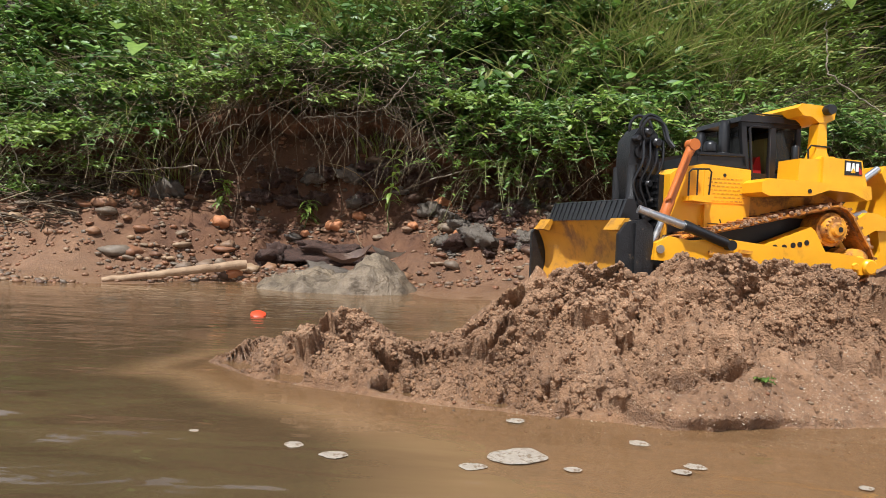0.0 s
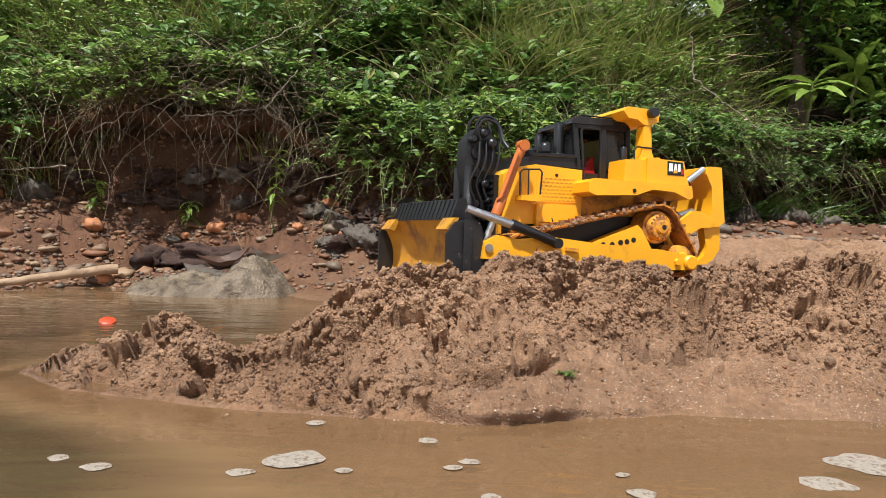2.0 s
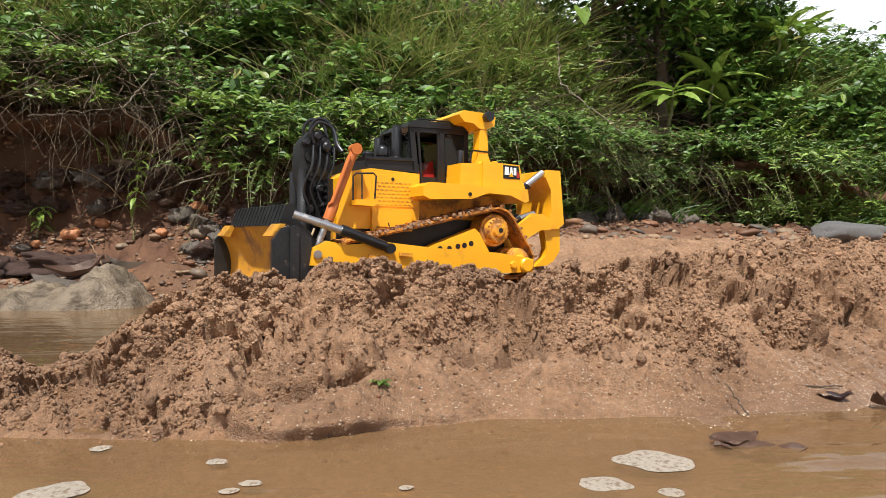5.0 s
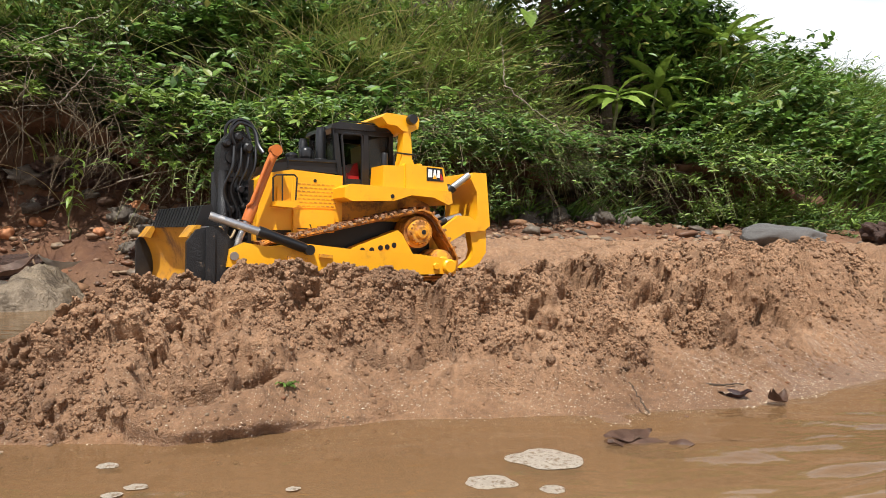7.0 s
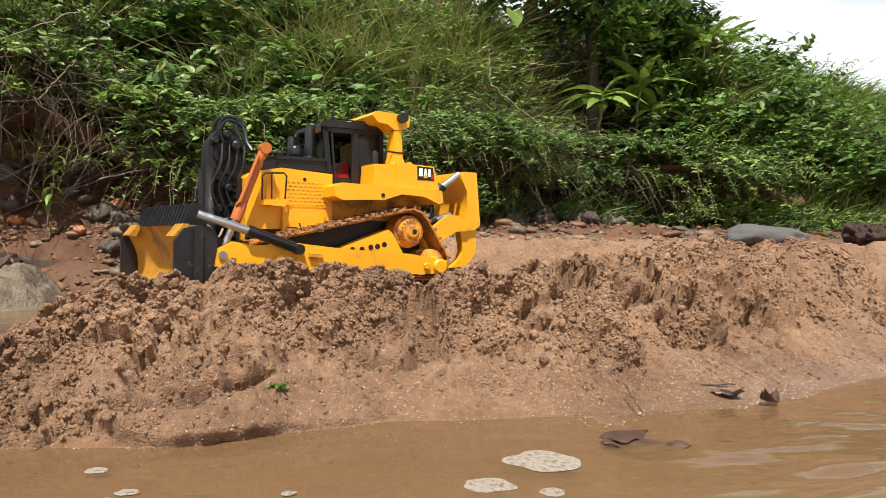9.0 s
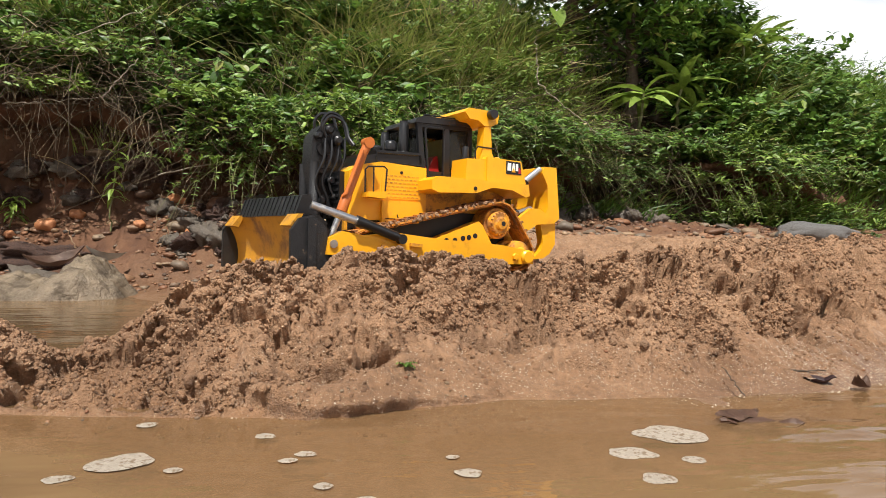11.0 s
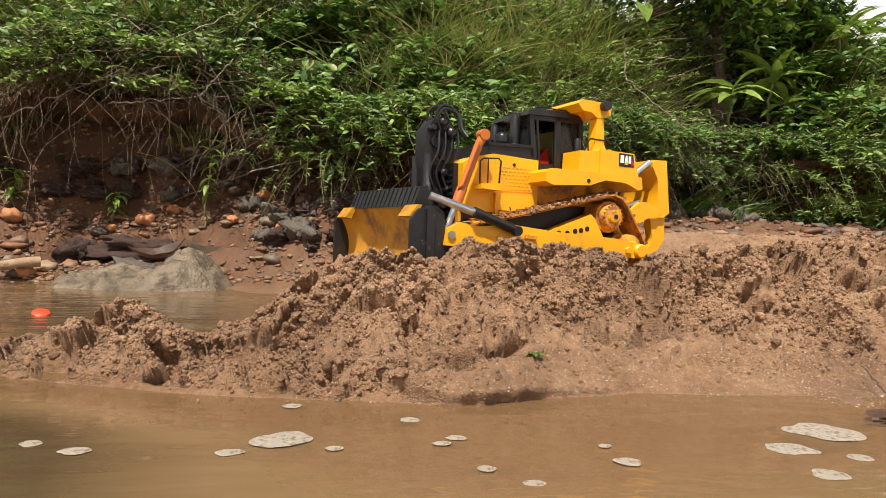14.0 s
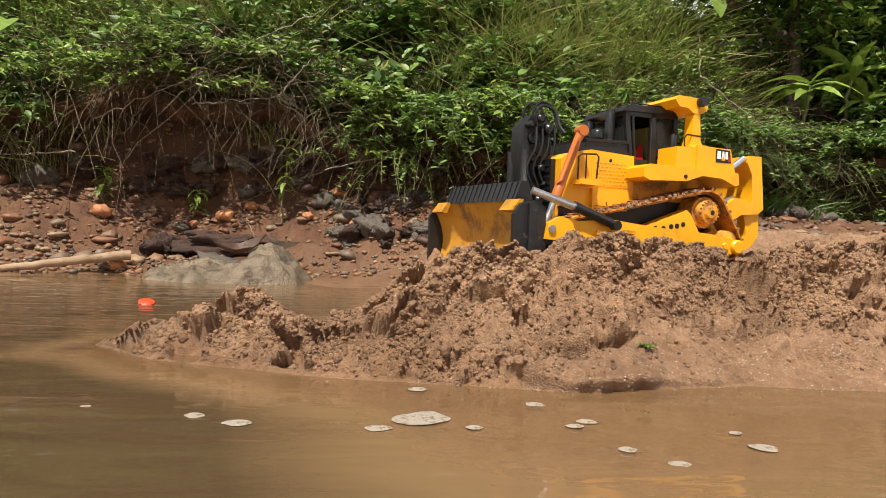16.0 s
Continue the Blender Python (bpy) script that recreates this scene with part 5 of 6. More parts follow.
for k, (p, q) in enumerate((((-0.60, 2.72, 0.62), (-0.28, 2.70, 0.66)), ((-0.28, 2.70, 0.66), (-0.16, 2.68, 0.80)), ((-0.1, 2.75, 0.40), (0.35, 2.72, 0.52)), ((-1.0, 2.68, 0.42), (-1.4, 2.72, 0.39)), ((-1.75, 2.62, 0.55), (-1.62, 2.58, 0.30)), ((1.30, 2.62, 0.80), (1.28, 2.60, 0.98)), ((1.30, 2.62, 0.80), (1.62, 2.66, 0.60)), ((-0.95, 2.72, 0.55), (-0.55, 2.70, 0.74)), ((-0.5, 2.7, 0.80), (-0.12, 2.72, 1.0)))):
    stick("dry_branch", "bare grey branch hanging out of the bank", p, q, 0.0028, 0.0014, 0.012, 20 + k, TWIG)


def red_cap():
    bm = tube([(0, 0, 0), (0, 0, 0.003), (0, 0, 0.014), (0, 0, 0.017)], [0.018, 0.020, 0.019, 0.014], 24)
    ob = from_bm("bottle_cap", bm, surface("orange_red_plastic", (0.62, 0.07, 0.02), (0.5, 0.05, 0.015), None, 40, 0.4), smooth=True)
    ob.matrix_world = pose(-0.325, 1.50, -0.006, 20, 8, 0) @ Matrix.Diagonal((0.85, 0.85, 0.85, 1))
    tagged(ob, "small orange-red plastic cap in shallow water", "cap")


red_cap()


def foam_patch(x, y, rx, ry, turn, seed):
    """A low raft of foam, about as deep as wide."""
    ry = max(ry * 1.4, rx * 0.85)
    bm = bmesh.new()
    rings, seg = 6, 40
    centre = bm.verts.new((0, 0, 0.0010))
    prev = None
    for k in range(1, rings + 1):
        s = k / rings
        ring = []
        for j in range(seg):
            a = 2 * math.pi * j / seg
            w = 1 + 0.30 * noise.noise(Vector((math.cos(a) * 1.2, math.sin(a) * 1.2, seed * 3.7)))
            zz = 0.0010 * (1 - s ** 4) + 0.0004 * noise.noise(Vector((s * 9 * math.cos(a), s * 9 * math.sin(a), seed)))
            ring.append(bm.verts.new((rx * s * w * math.cos(a), ry * s * w * math.sin(a), zz)))
        for j in range(seg):
            if prev is None:
                bm.faces.new((centre, ring[j], ring[(j + 1) % seg]))
            else:
                bm.faces.new((prev[j], ring[j], ring[(j + 1) % seg], prev[(j + 1) % seg]))
        prev = ring
    ob = from_bm("foam_patch", bm, FOAM, smooth=True)
    ob.matrix_world = pose(x, y, 0.0007, 0, 0, turn)
    tagged(ob, "raft of dirty white foam floating on water", "foam", "foam on the stream")


for k, (x, y, rx, ry, turn) in enumerate(((0.215, 0.627, 0.026, 0.013, 12), (0.178, 0.592, 0.011, 0.007, 20), (0.493, 0.558, 0.011, 0.008, -4), (0.725, 0.640, 0.034, 0.010, -28), (0.642, 0.520, 0.015, 0.008, 8), (0.375, 0.545, 0.008, 0.005, 5), (0.365, 0.628, 0.009, 0.005, 0),
                                          (0.350, 0.612, 0.008, 0.004, 10), (0.404, 0.510, 0.009, 0.005, 0), (0.655, 0.588, 0.021, 0.012, -14), (0.70, 0.56, 0.011, 0.006, 5), (0.06, 0.60, 0.012, 0.007, 10), (0.02, 0.62, 0.008, 0.007, 40), (0.26, 0.60, 0.007, 0.004, 0), (0.49, 0.60, 0.006, 0.004, 0), (-0.08, 0.64, 0.007, 0.004, 0), (0.33, 0.69, 0.010, 0.006, -10), (0.215, 0.745, 0.010, 0.006, 30))):
    foam_patch(x, y, rx, ry, turn, k + 1)

# ---- plants of the bank ----
LEAF_V = np.array([(0, 0, 0), (0.30, 0.19, 0.05), (0.68, 0.17, 0.03), (1.0, 0, -0.10), (0.68, -0.17, 0.03), (0.30, -0.19, 0.05), (0.30, 0, 0), (0.68, 0, -0.03)])
LEAF_F = np.array([(0, 6, 1), (6, 7, 2), (6, 2, 1), (7, 3, 2), (0, 5, 6), (5, 4, 7), (5, 7, 6), (4, 3, 7)])
SMALL_V = np.array([(0, 0, 0), (0.45, 0.22, 0.05), (1.0, 0, -0.06), (0.45, -0.22, 0.05), (0.45, 0, 0)])
SMALL_F = np.array([(0, 4, 1), (4, 2, 1), (0, 3, 4), (3, 2, 4)])


def stems_and_leaves(base, stems, length, size, lean, droop, pairs, spread, broad=1.0):
    """Arching stems out of one foot, with leaves in pairs. Returns the stems' points, leaf frames and places."""
    n = stems
    foot = base + np.stack([rng.normal(0, spread, n), rng.normal(0, spread * 0.5, n), np.zeros(n)], axis=1)
    d = unit(np.stack([rng.normal(0, 0.42, n), -lean + rng.normal(0, 0.30, n), np.full(n, 1.0)], axis=1))
    ln = length * rng.uniform(0.6, 1.15, n)
    sag = np.stack([rng.normal(0, 0.15, n), -0.35 * np.ones(n), -droop * np.ones(n)], axis=1)
    t = np.linspace(0, 1, 7)
    pts = foot[:, None] + ln[:, None, None] * (d[:, None] * t[None, :, None] + sag[:, None] * (t ** 2)[None, :, None])
    k = pairs
    tt = rng.uniform(0.15, 1.0, (n, k)) ** 0.8
    pos = foot[:, None] + ln[:, None, None] * (d[:, None] * tt[..., None] + sag[:, None] * (tt ** 2)[..., None])
    a = rng.uniform(0, 2 * math.pi, (n, k))
    out = np.stack([np.cos(a), np.sin(a) - 0.35, rng.normal(0.05, 0.35, (n, k))], axis=-1)
    sz = size * rng.uniform(0.55, 1.2, (n, k)) * (1.1 - 0.35 * tt)
    pos = np.concatenate([pos.reshape(-1, 3), pos.reshape(-1, 3)])
    o = out.reshape(-1, 3)
    flip = o * np.array([-1, -0.6, 1]) + rng.normal(0, 0.15, o.shape)
    along = np.concatenate([o, flip])
    up = np.stack([rng.normal(0, 0.3, len(along)), -0.45 + rng.normal(0, 0.3, len(along)), np.ones(len(along))], axis=1)
    s = np.concatenate([sz.ravel(), sz.ravel()])
    fr = axes(along, up) * s[:, None, None]
    fr[:, :, 1] *= broad
    return pts, fr, pos


def thin_tubes(lines, r0, r1):
    """Three-sided stems along lines of points, (n, k, 3)."""
    n, k, _ = lines.shape
    d = unit(np.gradient(lines, axis=1))
    side = unit(np.cross(d, np.array([0.31, 0.2, 0.93])))
    other = np.cross(d, side)
    r = np.linspace(1, 0, k)[None, :, None] * (np.asarray(r0).reshape(-1, 1, 1) - r1) + r1
    rings = np.stack([lines + r * (math.cos(a) * side + math.sin(a) * other) for a in (0, 2.094, 4.189)], axis=2)
    v = rings.reshape(-1, 3)
    i = (np.arange(n)[:, None] * k + np.arange(k - 1)[None]).ravel() * 3
    f = np.concatenate([np.stack([i + a, i + b, i + 3 + b, i + 3 + a], axis=1) for a, b in ((0, 1), (1, 2), (2, 0))])
    return v, f


def lip_height(x):
    """Height of the overhanging edge: high over the hollow, low elsewhere."""
    return np.interp(x, [-3, -1.35, -1.05, -0.85, -0.4, -0.1, 0.1, 0.9, 1.2, 1.6, 3.0], [0.50, 0.50, 0.58, 0.68, 0.67, 0.58, 0.50, 0.49, 0.55, 0.50, 0.46])


def bank_lip():
    """The rooted edge of the bank, which overhangs its hollowed foot."""
    xs = np.arange(-3.2, 3.0, 0.02)
    reach = 0.75 + 0.45 * fbm(xs * 2.3, xs * 0 + 8, 3, 19)
    prof = ((0.30, 0.10), (0.06, 0.070), (-0.08, 0.045), (-0.15, 0.022), (-0.17, 0.004), (-0.14, -0.014), (-0.06, -0.028), (0.08, -0.035), (0.20, -0.03))
    line = bank_line(xs)
    base = lip_height(xs) + 0.055 * fbm(xs * 3.1, xs * 0 + 4, 3, 23)
    v = np.stack([np.stack([xs, line + a * (reach if a < 0 else 1) + 0.018 * fbm(xs * 14, xs * 0 + 3 * k, 3, 29 + k), base + h + 0.014 * fbm(xs * 17, xs * 0 + 5 * k, 3, 49 + k)], axis=1) for k, (a, h) in enumerate(prof)], axis=1)
    n, m = len(xs), len(prof)
    i = (np.arange(n - 1)[:, None] * m + np.arange(m - 1)[None]).ravel()
    f = np.stack([i, i + m, i + m + 1, i + 1], axis=1)
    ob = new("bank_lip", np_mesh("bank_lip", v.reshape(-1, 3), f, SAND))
    tagged(ob, "overhanging rooted red earth edge of the bank", "bank", kind="structure")


bank_lip()
STEM_GREEN = surface("green_stems", (0.09, 0.11, 0.03), (0.14, 0.13, 0.05), None, 40, 0.6)


def shrub(x, b, stems, length, size, lean, droop, pairs, spread, material, name, label, group, broad=1.0, lift=0.0, lip=True):
    y = float(bank_line(np.array([x]))[0]) + b
    base = np.array([x, y, (max(at(x, y), float(lip_height(x)) + 0.045) if b > -0.3 and x < 2.8 and lip else at(x, y)) - 0.02 + lift])
    pts, fr, pos = stems_and_leaves(np.zeros(3), stems, length, size, lean, droop, pairs, spread, broad)
    v, f = thin_tubes(pts, 0.0026, 0.0008)
    ob = new(name, None)
    ob.location = base
    st = new("stem", np_mesh("stem", v, f, STEM_GREEN))
    st.parent = ob
    tagged(st, kind="stuff")
    v, f = scatter(LEAF_V, LEAF_F, fr, pos)
    lf = new("foliage", np_mesh("foliage", v, f, material, False))
    lf.parent = ob
    tagged(lf, kind="stuff")
    return tagged(ob, label, "plant", group)


for k in range(235):
    x = -2.3 + 5.9 * (k + rng.uniform()) / 235
    b = 0.02 + 0.62 * rng.uniform() if x < 2.5 else 0.02 + 1.0 * rng.uniform()
    if 1.72 < x < 2.32 and b > 0.10:
        continue
    kind = fbm(np.array([x * 1.3]), np.array([b * 2.0]), 2, 77)[0]
    if kind > -0.1:
        shrub(x, b, 15, rng.uniform(0.22, 0.42), rng.uniform(0.046, 0.074), 0.40, 0.25, 11, 0.055, LEAF_DARK, "leafy_herb", "dark green broad-leaved herb growing on the bank", "herbs on the bank", 1.3)
    else:
        shrub(x, b, 16, rng.uniform(0.22, 0.42), rng.uniform(0.028, 0.046), 0.35, 0.30, 14, 0.07, LEAF_LIGHT, "leafy_weed", "light green small-leaved weed growing on the bank", "weeds on the bank", 0.95)
# a dry weedy heap low on the shore to the side
for k in range(16):
    x = rng.uniform(-2.4, -1.5)
    shrub(x, rng.uniform(-0.45, -0.08), 12, rng.uniform(0.10, 0.20), rng.uniform(0.018, 0.03), 0.2, 0.35, 9, 0.06, LEAF_LIGHT if k % 2 else LEAF_DARK, "shore_weed", "small weed on the littered shore", "weeds on the shore", lip=False)
# lush weeds over the low hill and along its skyline
for k in range(52):
    x = rng.uniform(2.6, 4.7)
    shrub(x, rng.uniform(0.0, 1.2), 14, rng.uniform(0.16, 0.32), rng.uniform(0.026, 0.044), 0.2, 0.25, 11, 0.08, LEAF_LIGHT if k % 3 else LEAF_DARK, "hill_weed", "fresh green weed on the low hill", "weeds on the hill", 0.8, lip=False)
# weeds rooted at the foot of the bank
for k in range(34):
    x = rng.uniform(1.05, 3.4)
    shrub(x, rng.uniform(-0.16, 0.0), 11, rng.uniform(0.14, 0.28), rng.uniform(0.026, 0.044), 0.35, 0.35, 9, 0.05, LEAF_LIGHT if k % 3 else LEAF_DARK, "foot_weed", "green weed at the foot of the bank", "weeds at the bank foot", 0.7, lip=False)
# long leafy trails that hang almost to the stones
for k in range(20):
    x = rng.uniform(0.02, 0.85) if k < 14 else rng.uniform(-1.9, -1.1)
    shrub(x, rng.uniform(-0.18, -0.05), 12, rng.uniform(0.26, 0.46), rng.uniform(0.030, 0.050), 0.9, rng.uniform(0.7, 1.1), 13, 0.06, LEAF_DARK if k % 3 else LEAF_LIGHT, "hanging_weed", "leafy weed hanging down the face of the bank", "hanging weeds", 1.1, lift=rng.uniform(-0.04, 0.16))
# ragged sprays of small leaves in front of the hollow
for k in range(46):
    x = rng.choice([rng.uniform(-2.3, -1.1), rng.uniform(0.0, 1.0)]) if k % 5 < 3 else rng.uniform(1.0, 2.9)
    shrub(x, rng.uniform(-0.22, -0.08), 9, rng.uniform(0.16, 0.34), rng.uniform(0.018, 0.036), rng.uniform(0.3, 1.1), rng.uniform(0.5, 1.4), 9, 0.09, LEAF_DARK if k % 2 else LEAF_LIGHT, "hanging_spray", "loose spray of small leaves in front of the bank", "sprays on the bank face", 0.8, lift=rng.uniform(-0.16, 0.06))
# drapery over the lip of the cut
for k in range(44):
    x = rng.uniform(-2.2, -0.1) if k % 3 == 0 else rng.uniform(-0.1, 2.6)
    shrub(x, rng.uniform(-0.15, 0.0), 12, rng.uniform(0.22, 0.36), rng.uniform(0.026, 0.042), 1.0, 0.75, 11, 0.07, LEAF_DARK if k % 3 else LEAF_LIGHT, "trailing_weed", "weed trailing over the lip of the bank", "weeds over the bank lip", lift=rng.uniform(-0.02, 0.16))


# a leafy fringe hides the edge of the bank beside the hollow
for k in range(26):
    x = rng.uniform(1.0, 2.9)
    shrub(x, rng.uniform(-0.17, -0.06), 11, rng.uniform(0.18, 0.30), rng.uniform(0.022, 0.038), 0.9, rng.uniform(0.8, 1.3), 11, 0.08, LEAF_DARK if k % 3 else LEAF_LIGHT, "fringe_weed", "small-leaved weed hanging over the bank edge", "weeds over the bank lip", 0.85, lift=rng.uniform(-0.04, 0.08))


def thicket():
    n = 30000
    x = rng.uniform(-3.2, 5.2, n)
    b = 1.33 * rng.uniform(0, 1, n) ** 0.85 - 0.08
    y = bank_line(x) + b
    z = np.maximum(ground_height(x, y, False), np.where(x < 2.9, lip_height(x) + 0.03, 0)) + rng.uniform(-0.02, 0.15, n)
    a = rng.uniform(0, 2 * math.pi, n)
    along = np.stack([np.cos(a), np.sin(a) - 0.4, rng.normal(0, 0.4, n)], axis=1)
    up = np.stack([rng.normal(0, 0.4, n), -0.5 + rng.normal(0, 0.3, n), np.ones(n)], axis=1)
    fr = axes(along, up) * rng.uniform(0.022, 0.048, n)[:, None, None]
    v, f = scatter(SMALL_V, SMALL_F, fr, np.stack([x, y, z], axis=1))
    tagged(new("undergrowth", np_mesh("undergrowth", v, f, LEAF_DARK, False)), "dense low green undergrowth covering the bank slope", "undergrowth", kind="stuff")


thicket()


def blades(name, label, x, y, z, lo, hi, width, lean, sag, material):
    n, k = len(x), 6
    ln = rng.uniform(lo, hi, n)
    d = unit(np.stack([rng.normal(0, 0.38, n), -lean + rng.normal(0, 0.25, n), np.ones(n)], axis=1))
    t = np.linspace(0, 1, k)
    bend = np.stack([rng.normal(0, 0.35, n), -np.abs(rng.normal(0.3, 0.25, n)), -sag * rng.uniform(0.3, 1.2, n)], axis=1)
    mid = np.stack([x, y, z], axis=1)[:, None] + ln[:, None, None] * (d[:, None] * t[None, :, None] + bend[:, None] * (t ** 2.2)[None, :, None])
    side = unit(np.cross(np.gradient(mid, axis=1), rng.normal(0, 1, (n, 1, 3)) + np.array([0, 1.2, 0.3])))
    w = width * rng.uniform(0.6, 1.3, n)[:, None, None] * (1 - t ** 2.5)[None, :, None] + 0.0003
    v = np.stack([mid - side * w, mid + side * w], axis=2).reshape(-1, 3)
    i = (np.arange(n)[:, None] * k + np.arange(k - 1)[None]).ravel() * 2
    f = np.stack([i, i + 1, i + 3, i + 2], axis=1)
    tagged(new(name, np_mesh(name, v, f, material, False)), label, "grass", kind="stuff")


def tufts(centres, per, spread):
    c = np.repeat(np.array(centres), per, axis=0)
    x = c[:, 0] + rng.normal(0, spread, len(c))
    y = bank_line(x) + c[:, 1] + rng.normal(0, spread * 0.6, len(c))
    return x, y, ground_height(x, y, False) - 0.01


places = [(rng.uniform(-2.2, 3.6), rng.uniform(0.05, 0.7)) for k in range(70)]
blades("grass", "arching green grass among the weeds", *tufts(places, 60, 0.06), 0.16, 0.38, 0.0024, 0.25, 0.35, GRASS)
blades("tall_grass", "tall light green arching grass tuft", *tufts([(0.72, 0.25), (0.82, 0.34), (0.95, 0.3), (0.62, 0.45), (1.05, 0.5), (-1.0, 0.75), (-1.3, 0.7), (1.35, 0.35), (1.45, 0.5)], 130, 0.06), 0.28, 0.50, 0.0026, 0.3, 0.5, GRASS)
places = [(rng.uniform(-2.3, 2.9), rng.uniform(-0.05, 0.60)) for k in range(110)]
x, y, z = tufts(places, 26, 0.06)
blades("dry_grass", "dry straw-coloured grass hanging among the weeds", x, y, np.maximum(z, lip_height(x) + 0.02), 0.10, 0.28, 0.0016, 0.4, 0.6, DRY_GRASS)
places = [(rng.uniform(-2.3, 2.6), rng.uniform(0.0, 0.75)) for k in range(36)]
blades("fine_grass", "long fine yellow-green grass among the weeds", *tufts(places, 60, 0.05), 0.20, 0.44, 0.0019, 0.35, 0.5, GRASS)
n = 11000
x = rng.uniform(2.55, 5.6, n)
y = bank_line(x) + rng.uniform(-0.08, 1.25, n)
blades("hill_grass", "fresh green grass over the low hill", x, y, ground_height(x, y, False) - 0.01, 0.10, 0.28, 0.0030, 0.2, 0.35, LEAF_LIGHT)
x = np.repeat(rng.uniform(1.1, 2.9, 16), 28) + rng.normal(0, 0.035, 448)
blades("foot_grass", "broad green grass at the foot of the bank", x, 2.92 + rng.normal(0, 0.03, 448), ground_height(x, x * 0 + 2.9, False) - 0.01, 0.10, 0.24, 0.0026, 0.2, 0.35, LEAF_DARK)


def dry_tangle():
    n, k = 2600, 9
    x = rng.uniform(-2.3, 2.2, n)
    b = 0.62 * rng.uniform(0, 1, n) ** 1.6 - 0.20
    y = bank_line(x) + b
    z = np.maximum(ground_height(x, y, False), lip_height(x) + 0.02) + rng.uniform(-0.02, 0.20, n)
    d = unit(np.stack([rng.normal(0, 0.9, n), -np.abs(rng.normal(0.6, 0.35, n)), rng.normal(0.1, 0.6, n)], axis=1))
    ln = rng.uniform(0.10, 0.40, n)
    t = np.linspace(0, 1, k)
    sag = np.stack([rng.normal(0, 0.35, n), rng.normal(-0.1, 0.2, n), -np.abs(rng.normal(0.45, 0.35, n))], axis=1)
    lines = np.stack([x, y, z], axis=1)[:, None] + ln[:, None, None] * (d[:, None] * t[None, :, None] + sag[:, None] * (t ** 2)[None, :, None])
    lines = lines + 0.008 * rng.normal(0, 1, lines.shape).cumsum(axis=1)
    v, f = thin_tubes(lines, rng.uniform(0.0010, 0.0028, n), 0.0006)
    tagged(new("dry_stems", np_mesh("dry_stems", v, f, STRAW)), "tangle of dry straw-coloured stems on the bank", "dry stems", kind="stuff")
    n = 420
    x = rng.uniform(-2.5, -1.42, n)
    y = rng.uniform(2.42, 2.95, n)
    a = rng.uniform(0, math.pi, n)
    d = np.stack([np.cos(a), 0.5 * np.sin(a), rng.normal(0.12, 0.2, n)], axis=1)
    ln = rng.uniform(0.08, 0.35, n)
    lines = np.stack([x, y, ground_height(x, y, False) + rng.uniform(0.0, 0.07, n)], axis=1)[:, None] + (ln[:, None] * (t - 0.5)[None])[..., None] * d[:, None]
    v, f = thin_tubes(lines, rng.uniform(0.0012, 0.0045, n), 0.0010)
    tagged(new("dry_litter", np_mesh("dry_litter", v, f, STRAW)), "dry sticks and straw littering the shore", "litter", kind="stuff")
    n = 240
    x = rng.uniform(-2.2, 2.4, n)
    y = bank_line(x) + rng.uniform(-0.19, -0.02, n)
    z = lip_height(x) + rng.uniform(-0.02, 0.06, n)
    ln = rng.uniform(0.08, 0.30, n)
    wig = rng.normal(0, 0.007, (n, k, 3)).cumsum(axis=1)
    lines = np.stack([x, y, z], axis=1)[:, None] + wig + ln[:, None, None] * (t[None, :, None] * np.array([0.0, -0.15, -1.0]))
    v, f = thin_tubes(lines, rng.uniform(0.0008, 0.0022, n), 0.0005)
    tagged(new("hanging_roots", np_mesh("hanging_roots", v, f, STRAW)), "thin pale roots hanging from the cut bank", "roots", kind="stuff")


dry_tangle()


def long_leaf(length, width, fold, sag):
    bm = bmesh.new()
    rows = 10
    g = []
    for i in range(rows + 1):
        t = i / rows
        w = width * (math.sin(math.pi * (0.06 + 0.94 * t) ** 0.85) * 0.5 + 0.02)
        zc = length * (0.12 * math.sin(t * 1.6) - sag * t * t)
        g.append([bm.verts.new((length * t, s * w, zc + abs(s) * w * fold + 0.002 * math.sin(i * 2.6) * abs(s))) for s in (-1, -0.5, 0, 0.5, 1)])
    for i in range(rows):
        for j in range(4):
            bm.faces.new((g[i][j], g[i + 1][j], g[i + 1][j + 1], g[i][j + 1]))
    return bm


def rosette(x, y, z, count, length, width, seed, height):
    """A broad-leaved plant: a stalk with long pointed leaves round its head."""
    rnd = random.Random(seed)
    ob = new("broadleaf_plant")
    ob.location = (x, y, z)
    part("stalk", tube(crooked((0, 0.05, -height), (0, 0, 0), 8, 0.02, seed), [0.010 - 0.0005 * i for i in range(9)], 8), STEM_GREEN, ob)
    for k in range(count):
        lf = part("leaf", long_leaf(length * rnd.uniform(0.75, 1.15), width * rnd.uniform(0.85, 1.2), 0.35, rnd.uniform(0.2, 0.6)), LEAF_LIGHT, ob)
        lf.matrix_basis = pose(0, 0, -0.012 * (k % 4), rnd.uniform(-25, 25), rnd.uniform(-50, 25), k * 137.5 + rnd.uniform(-20, 20))
    tagged(ob, "broad-leaved plant with long bright green leaves", "plant", "broad-leaved plants")


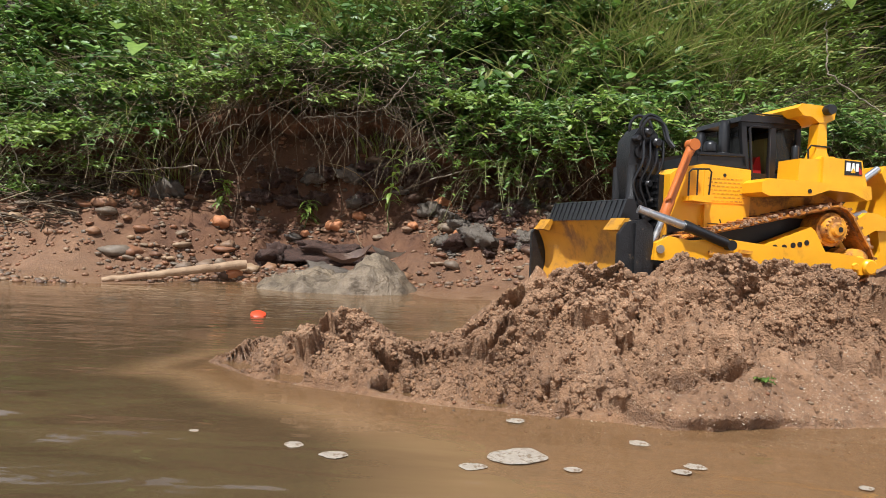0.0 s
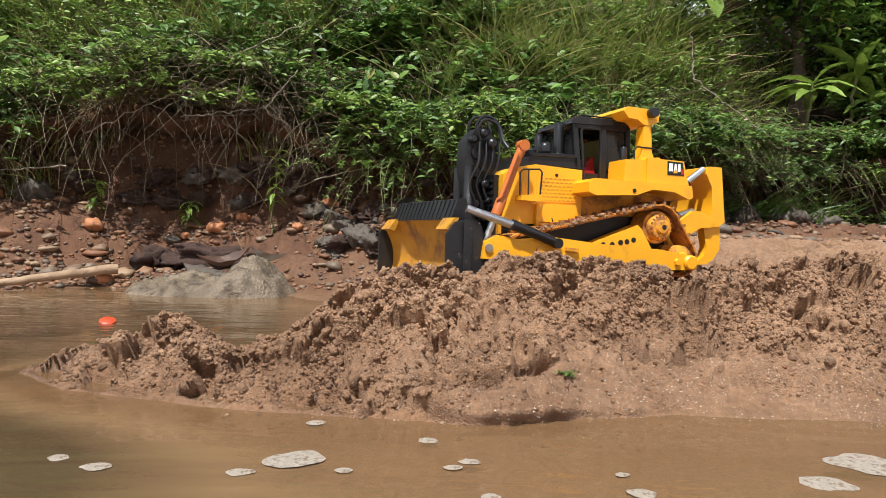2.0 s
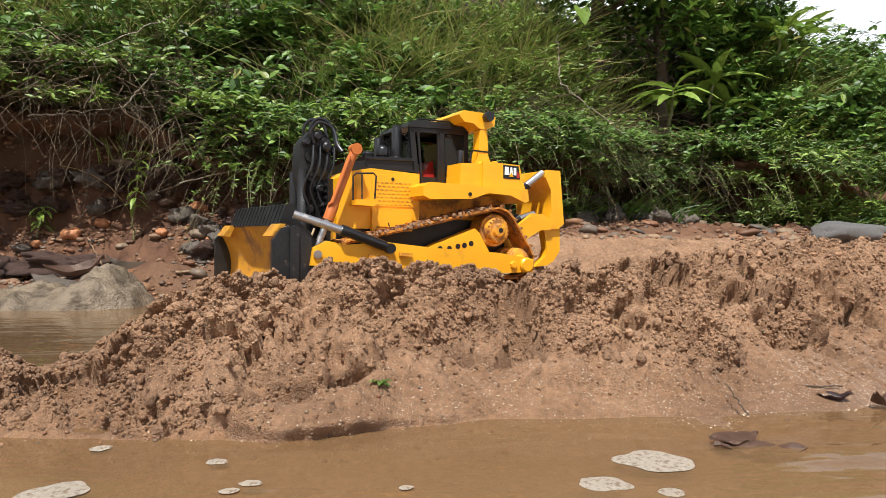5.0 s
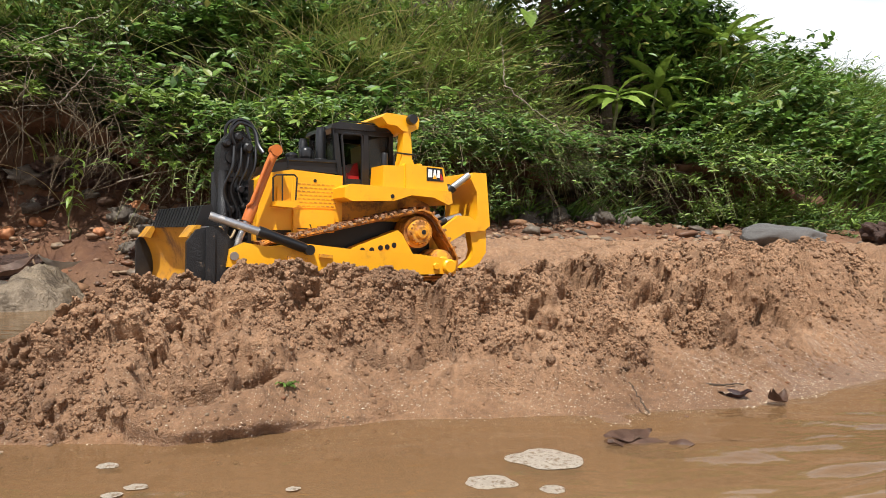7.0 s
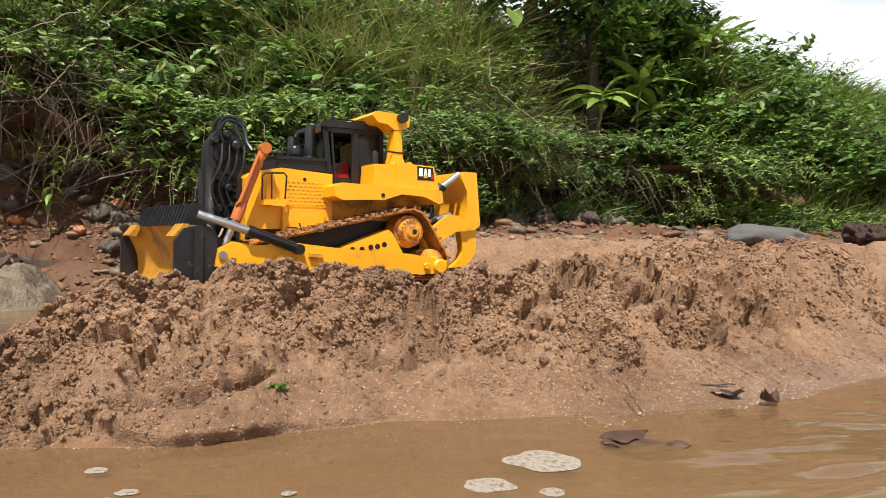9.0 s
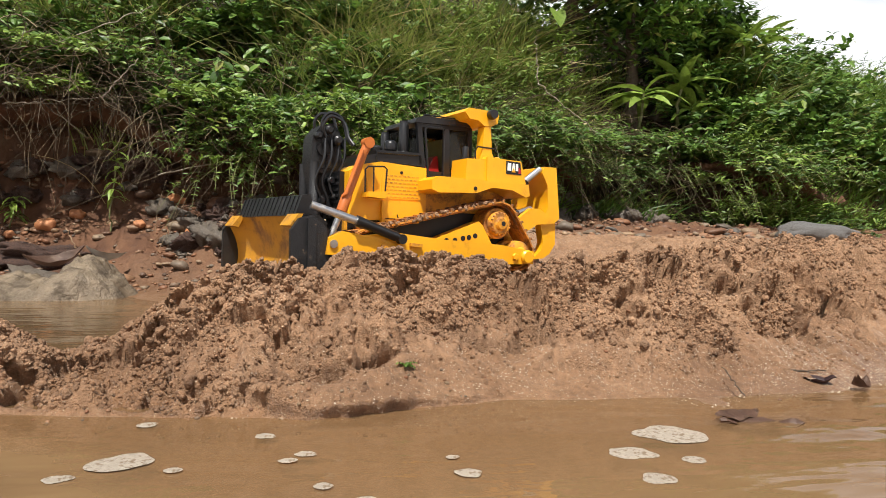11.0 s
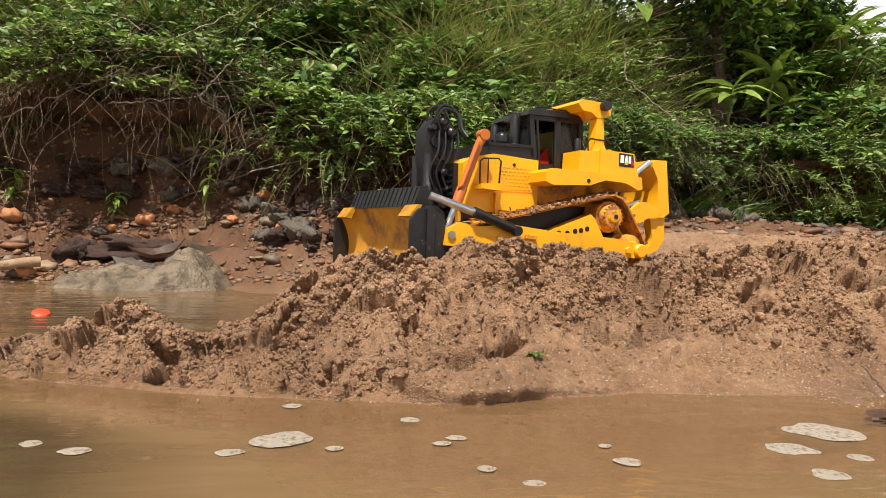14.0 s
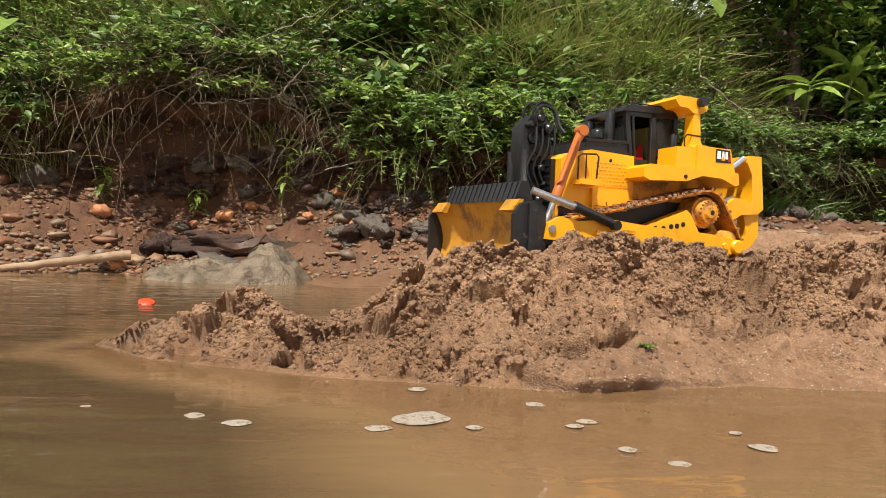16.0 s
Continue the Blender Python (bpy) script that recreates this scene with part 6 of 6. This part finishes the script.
rosette(1.99, 3.06, 0.90, 10, 0.21, 0.054, 4, 0.20)
rosette(2.22, 3.12, 0.98, 8, 0.22, 0.055, 5, 0.22)
rosette(2.30, 3.15, 0.86, 6, 0.18, 0.05, 14, 0.2)
rosette(2.62, 3.20, 1.24, 9, 0.22, 0.05, 6, 0.25)
rosette(2.80, 3.30, 1.28, 8, 0.18, 0.045, 7, 0.25)
rosette(-0.02, 2.80, 0.73, 8, 0.09, 0.030, 9, 0.08)
rosette(0.12, 2.82, 0.68, 8, 0.10, 0.030, 10, 0.08)


def heart_leaf(x, y, z, size, turn, tip):
    bm = bmesh.new()
    pts = [(0, 0), (-0.18, 0.28), (-0.02, 0.46), (0.35, 0.40), (0.72, 0.20), (1.0, 0), (0.72, -0.20), (0.35, -0.40), (-0.02, -0.46), (-0.18, -0.28)]
    vs = [bm.verts.new((size * a, size * b, size * (0.18 * abs(b) - 0.12 * a * a))) for a, b in pts]
    mid = bm.verts.new((size * 0.4, 0, -0.02 * size))
    for i in range(len(vs)):
        bm.faces.new((vs[i], vs[(i + 1) % len(vs)], mid))
    tube([(0, 0, 0), (-0.4 * size, 0, -0.35 * size), (-0.9 * size, 0, -1.4 * size)], 0.0016, 6, bm)
    ob = from_bm("heart_leaf", bm, LEAF_LIGHT, smooth=True)
    ob.matrix_world = pose(x, y, z, 0, tip, turn)
    tagged(ob, "single pale green heart-shaped leaf on the bank", "leaf", "heart-shaped leaves")


for x, y, z, s, turn, tip in ((-1.22, 2.62, 0.87, 0.085, -80, 35), (-1.33, 2.66, 0.96, 0.07, -60, 25), (-0.66, 2.66, 0.76, 0.07, -70, 30), (-0.55, 2.64, 0.74, 0.05, -120, 20), (0.10, 2.66, 0.47, 0.05, -80, 30), (0.22, 2.62, 0.44, 0.045, -60, 30), (0.30, 2.60, 0.50, 0.04, -100, 30), (1.52, 3.00, 1.22, 0.09, -80, 60)):
    heart_leaf(x, y, z, s, turn, tip)


def sapling(x, y, height, seed):
    ob = new("sapling")
    ob.location = (x, y, at(x, y) - 0.01)
    pts = crooked((0, 0, 0), (0.02, -0.01, height), 10, 0.02, seed)
    part("stem", tube(pts, [0.0035 - 0.0002 * i for i in range(11)], 6), STEM_GREEN, ob)
    rnd = random.Random(seed)
    for k in range(22):
        i = 4 + k % 7
        lf = part("leaf", long_leaf(rnd.uniform(0.035, 0.065), 0.017, 0.3, 0.5), LEAF_LIGHT, ob)
        lf.matrix_basis = Matrix.Translation(pts[i]) @ pose(0, 0, 0, 0, rnd.uniform(-30, 30), k * 137.5)
    tagged(ob, "slender light green sapling growing from the gravel", "sapling", "saplings")


sapling(-0.262, 2.76, 0.33, 3)
sapling(-0.95, 2.80, 0.14, 5)
sapling(-0.62, 2.86, 0.12, 6)


def tree(x, y, height, crown, leaves, seed):
    ob = new("tree")
    z0 = at(x, y) - 0.05
    ob.location = (x, y, z0)
    rnd = random.Random(seed)
    trunk = crooked((0, 0, 0), (0.10, -0.05, height), 12, 0.10, seed)
    bm = tube(trunk, [0.045 * (1 - 0.055 * i) for i in range(13)], 10)
    tips = []
    for k in range(14):
        i = 5 + k % 8
        a = k * 2.4
        tip = trunk[i] + Vector((math.cos(a), math.sin(a) - 0.3, rnd.uniform(0.1, 0.7))) * crown * rnd.uniform(0.6, 1.0)
        limb = crooked(trunk[i], tip, 6, 0.07, seed + k)
        tube(limb, [0.016 - 0.0022 * j for j in range(7)], 6, bm)
        tips += limb[2:]
    part("trunk", bm, ROOT, ob)
    c = np.array([tips[rng.integers(len(tips))][:] for q in range(leaves)])
    p = c + rng.normal(0, crown * 0.16, c.shape)
    a = rng.uniform(0, 2 * math.pi, leaves)
    along = np.stack([np.cos(a), np.sin(a), rng.normal(-0.2, 0.35, leaves)], axis=1)
    up = np.stack([rng.normal(0, 0.4, leaves), rng.normal(0, 0.4, leaves), np.ones(leaves)], axis=1)
    v, f = scatter(LEAF_V, LEAF_F, axes(along, up) * rng.uniform(0.035, 0.065, leaves)[:, None, None], p)
    cr = new("crown", np_mesh("crown", v, f, LEAF_DARK, False))
    cr.parent = ob
    tagged(cr, kind="stuff")
    tagged(ob, "small dark-barked tree with loose green crown", "tree", "trees on the bank")


# tree added so that its crown throws shade into the hollow
tree(2.05, 3.40, 1.35, 0.50, 4200, 31)
tree(1.70, 3.42, 1.2, 0.50, 3000, 2)
tree(2.28, 3.45, 1.0, 0.40, 2200, 7)
# unseen trees added on the bank top to block sky light
tree(0.6, 4.3, 1.5, 0.7, 3000, 9)
tree(-0.9, 4.4, 1.5, 0.7, 3000, 12)
tree(-2.2, 4.2, 1.5, 0.7, 3000, 15)


def green_sprig(x, y):
    ob = new("green_sprig")
    ob.location = (x, y, at(x, y) + 0.002)
    for k in range(7):
        lf = part("leaf", long_leaf(0.014 + 0.002 * (k % 3), 0.006, 0.3, 0.4), LEAF_DARK, ob)
        lf.matrix_basis = pose(0, -0.002, 0, 0, -35 + 9 * (k % 4), k * 52)
    tagged(ob, "tiny green sprig stuck in the sand", "sprig")


green_sprig(0.486, 0.822)
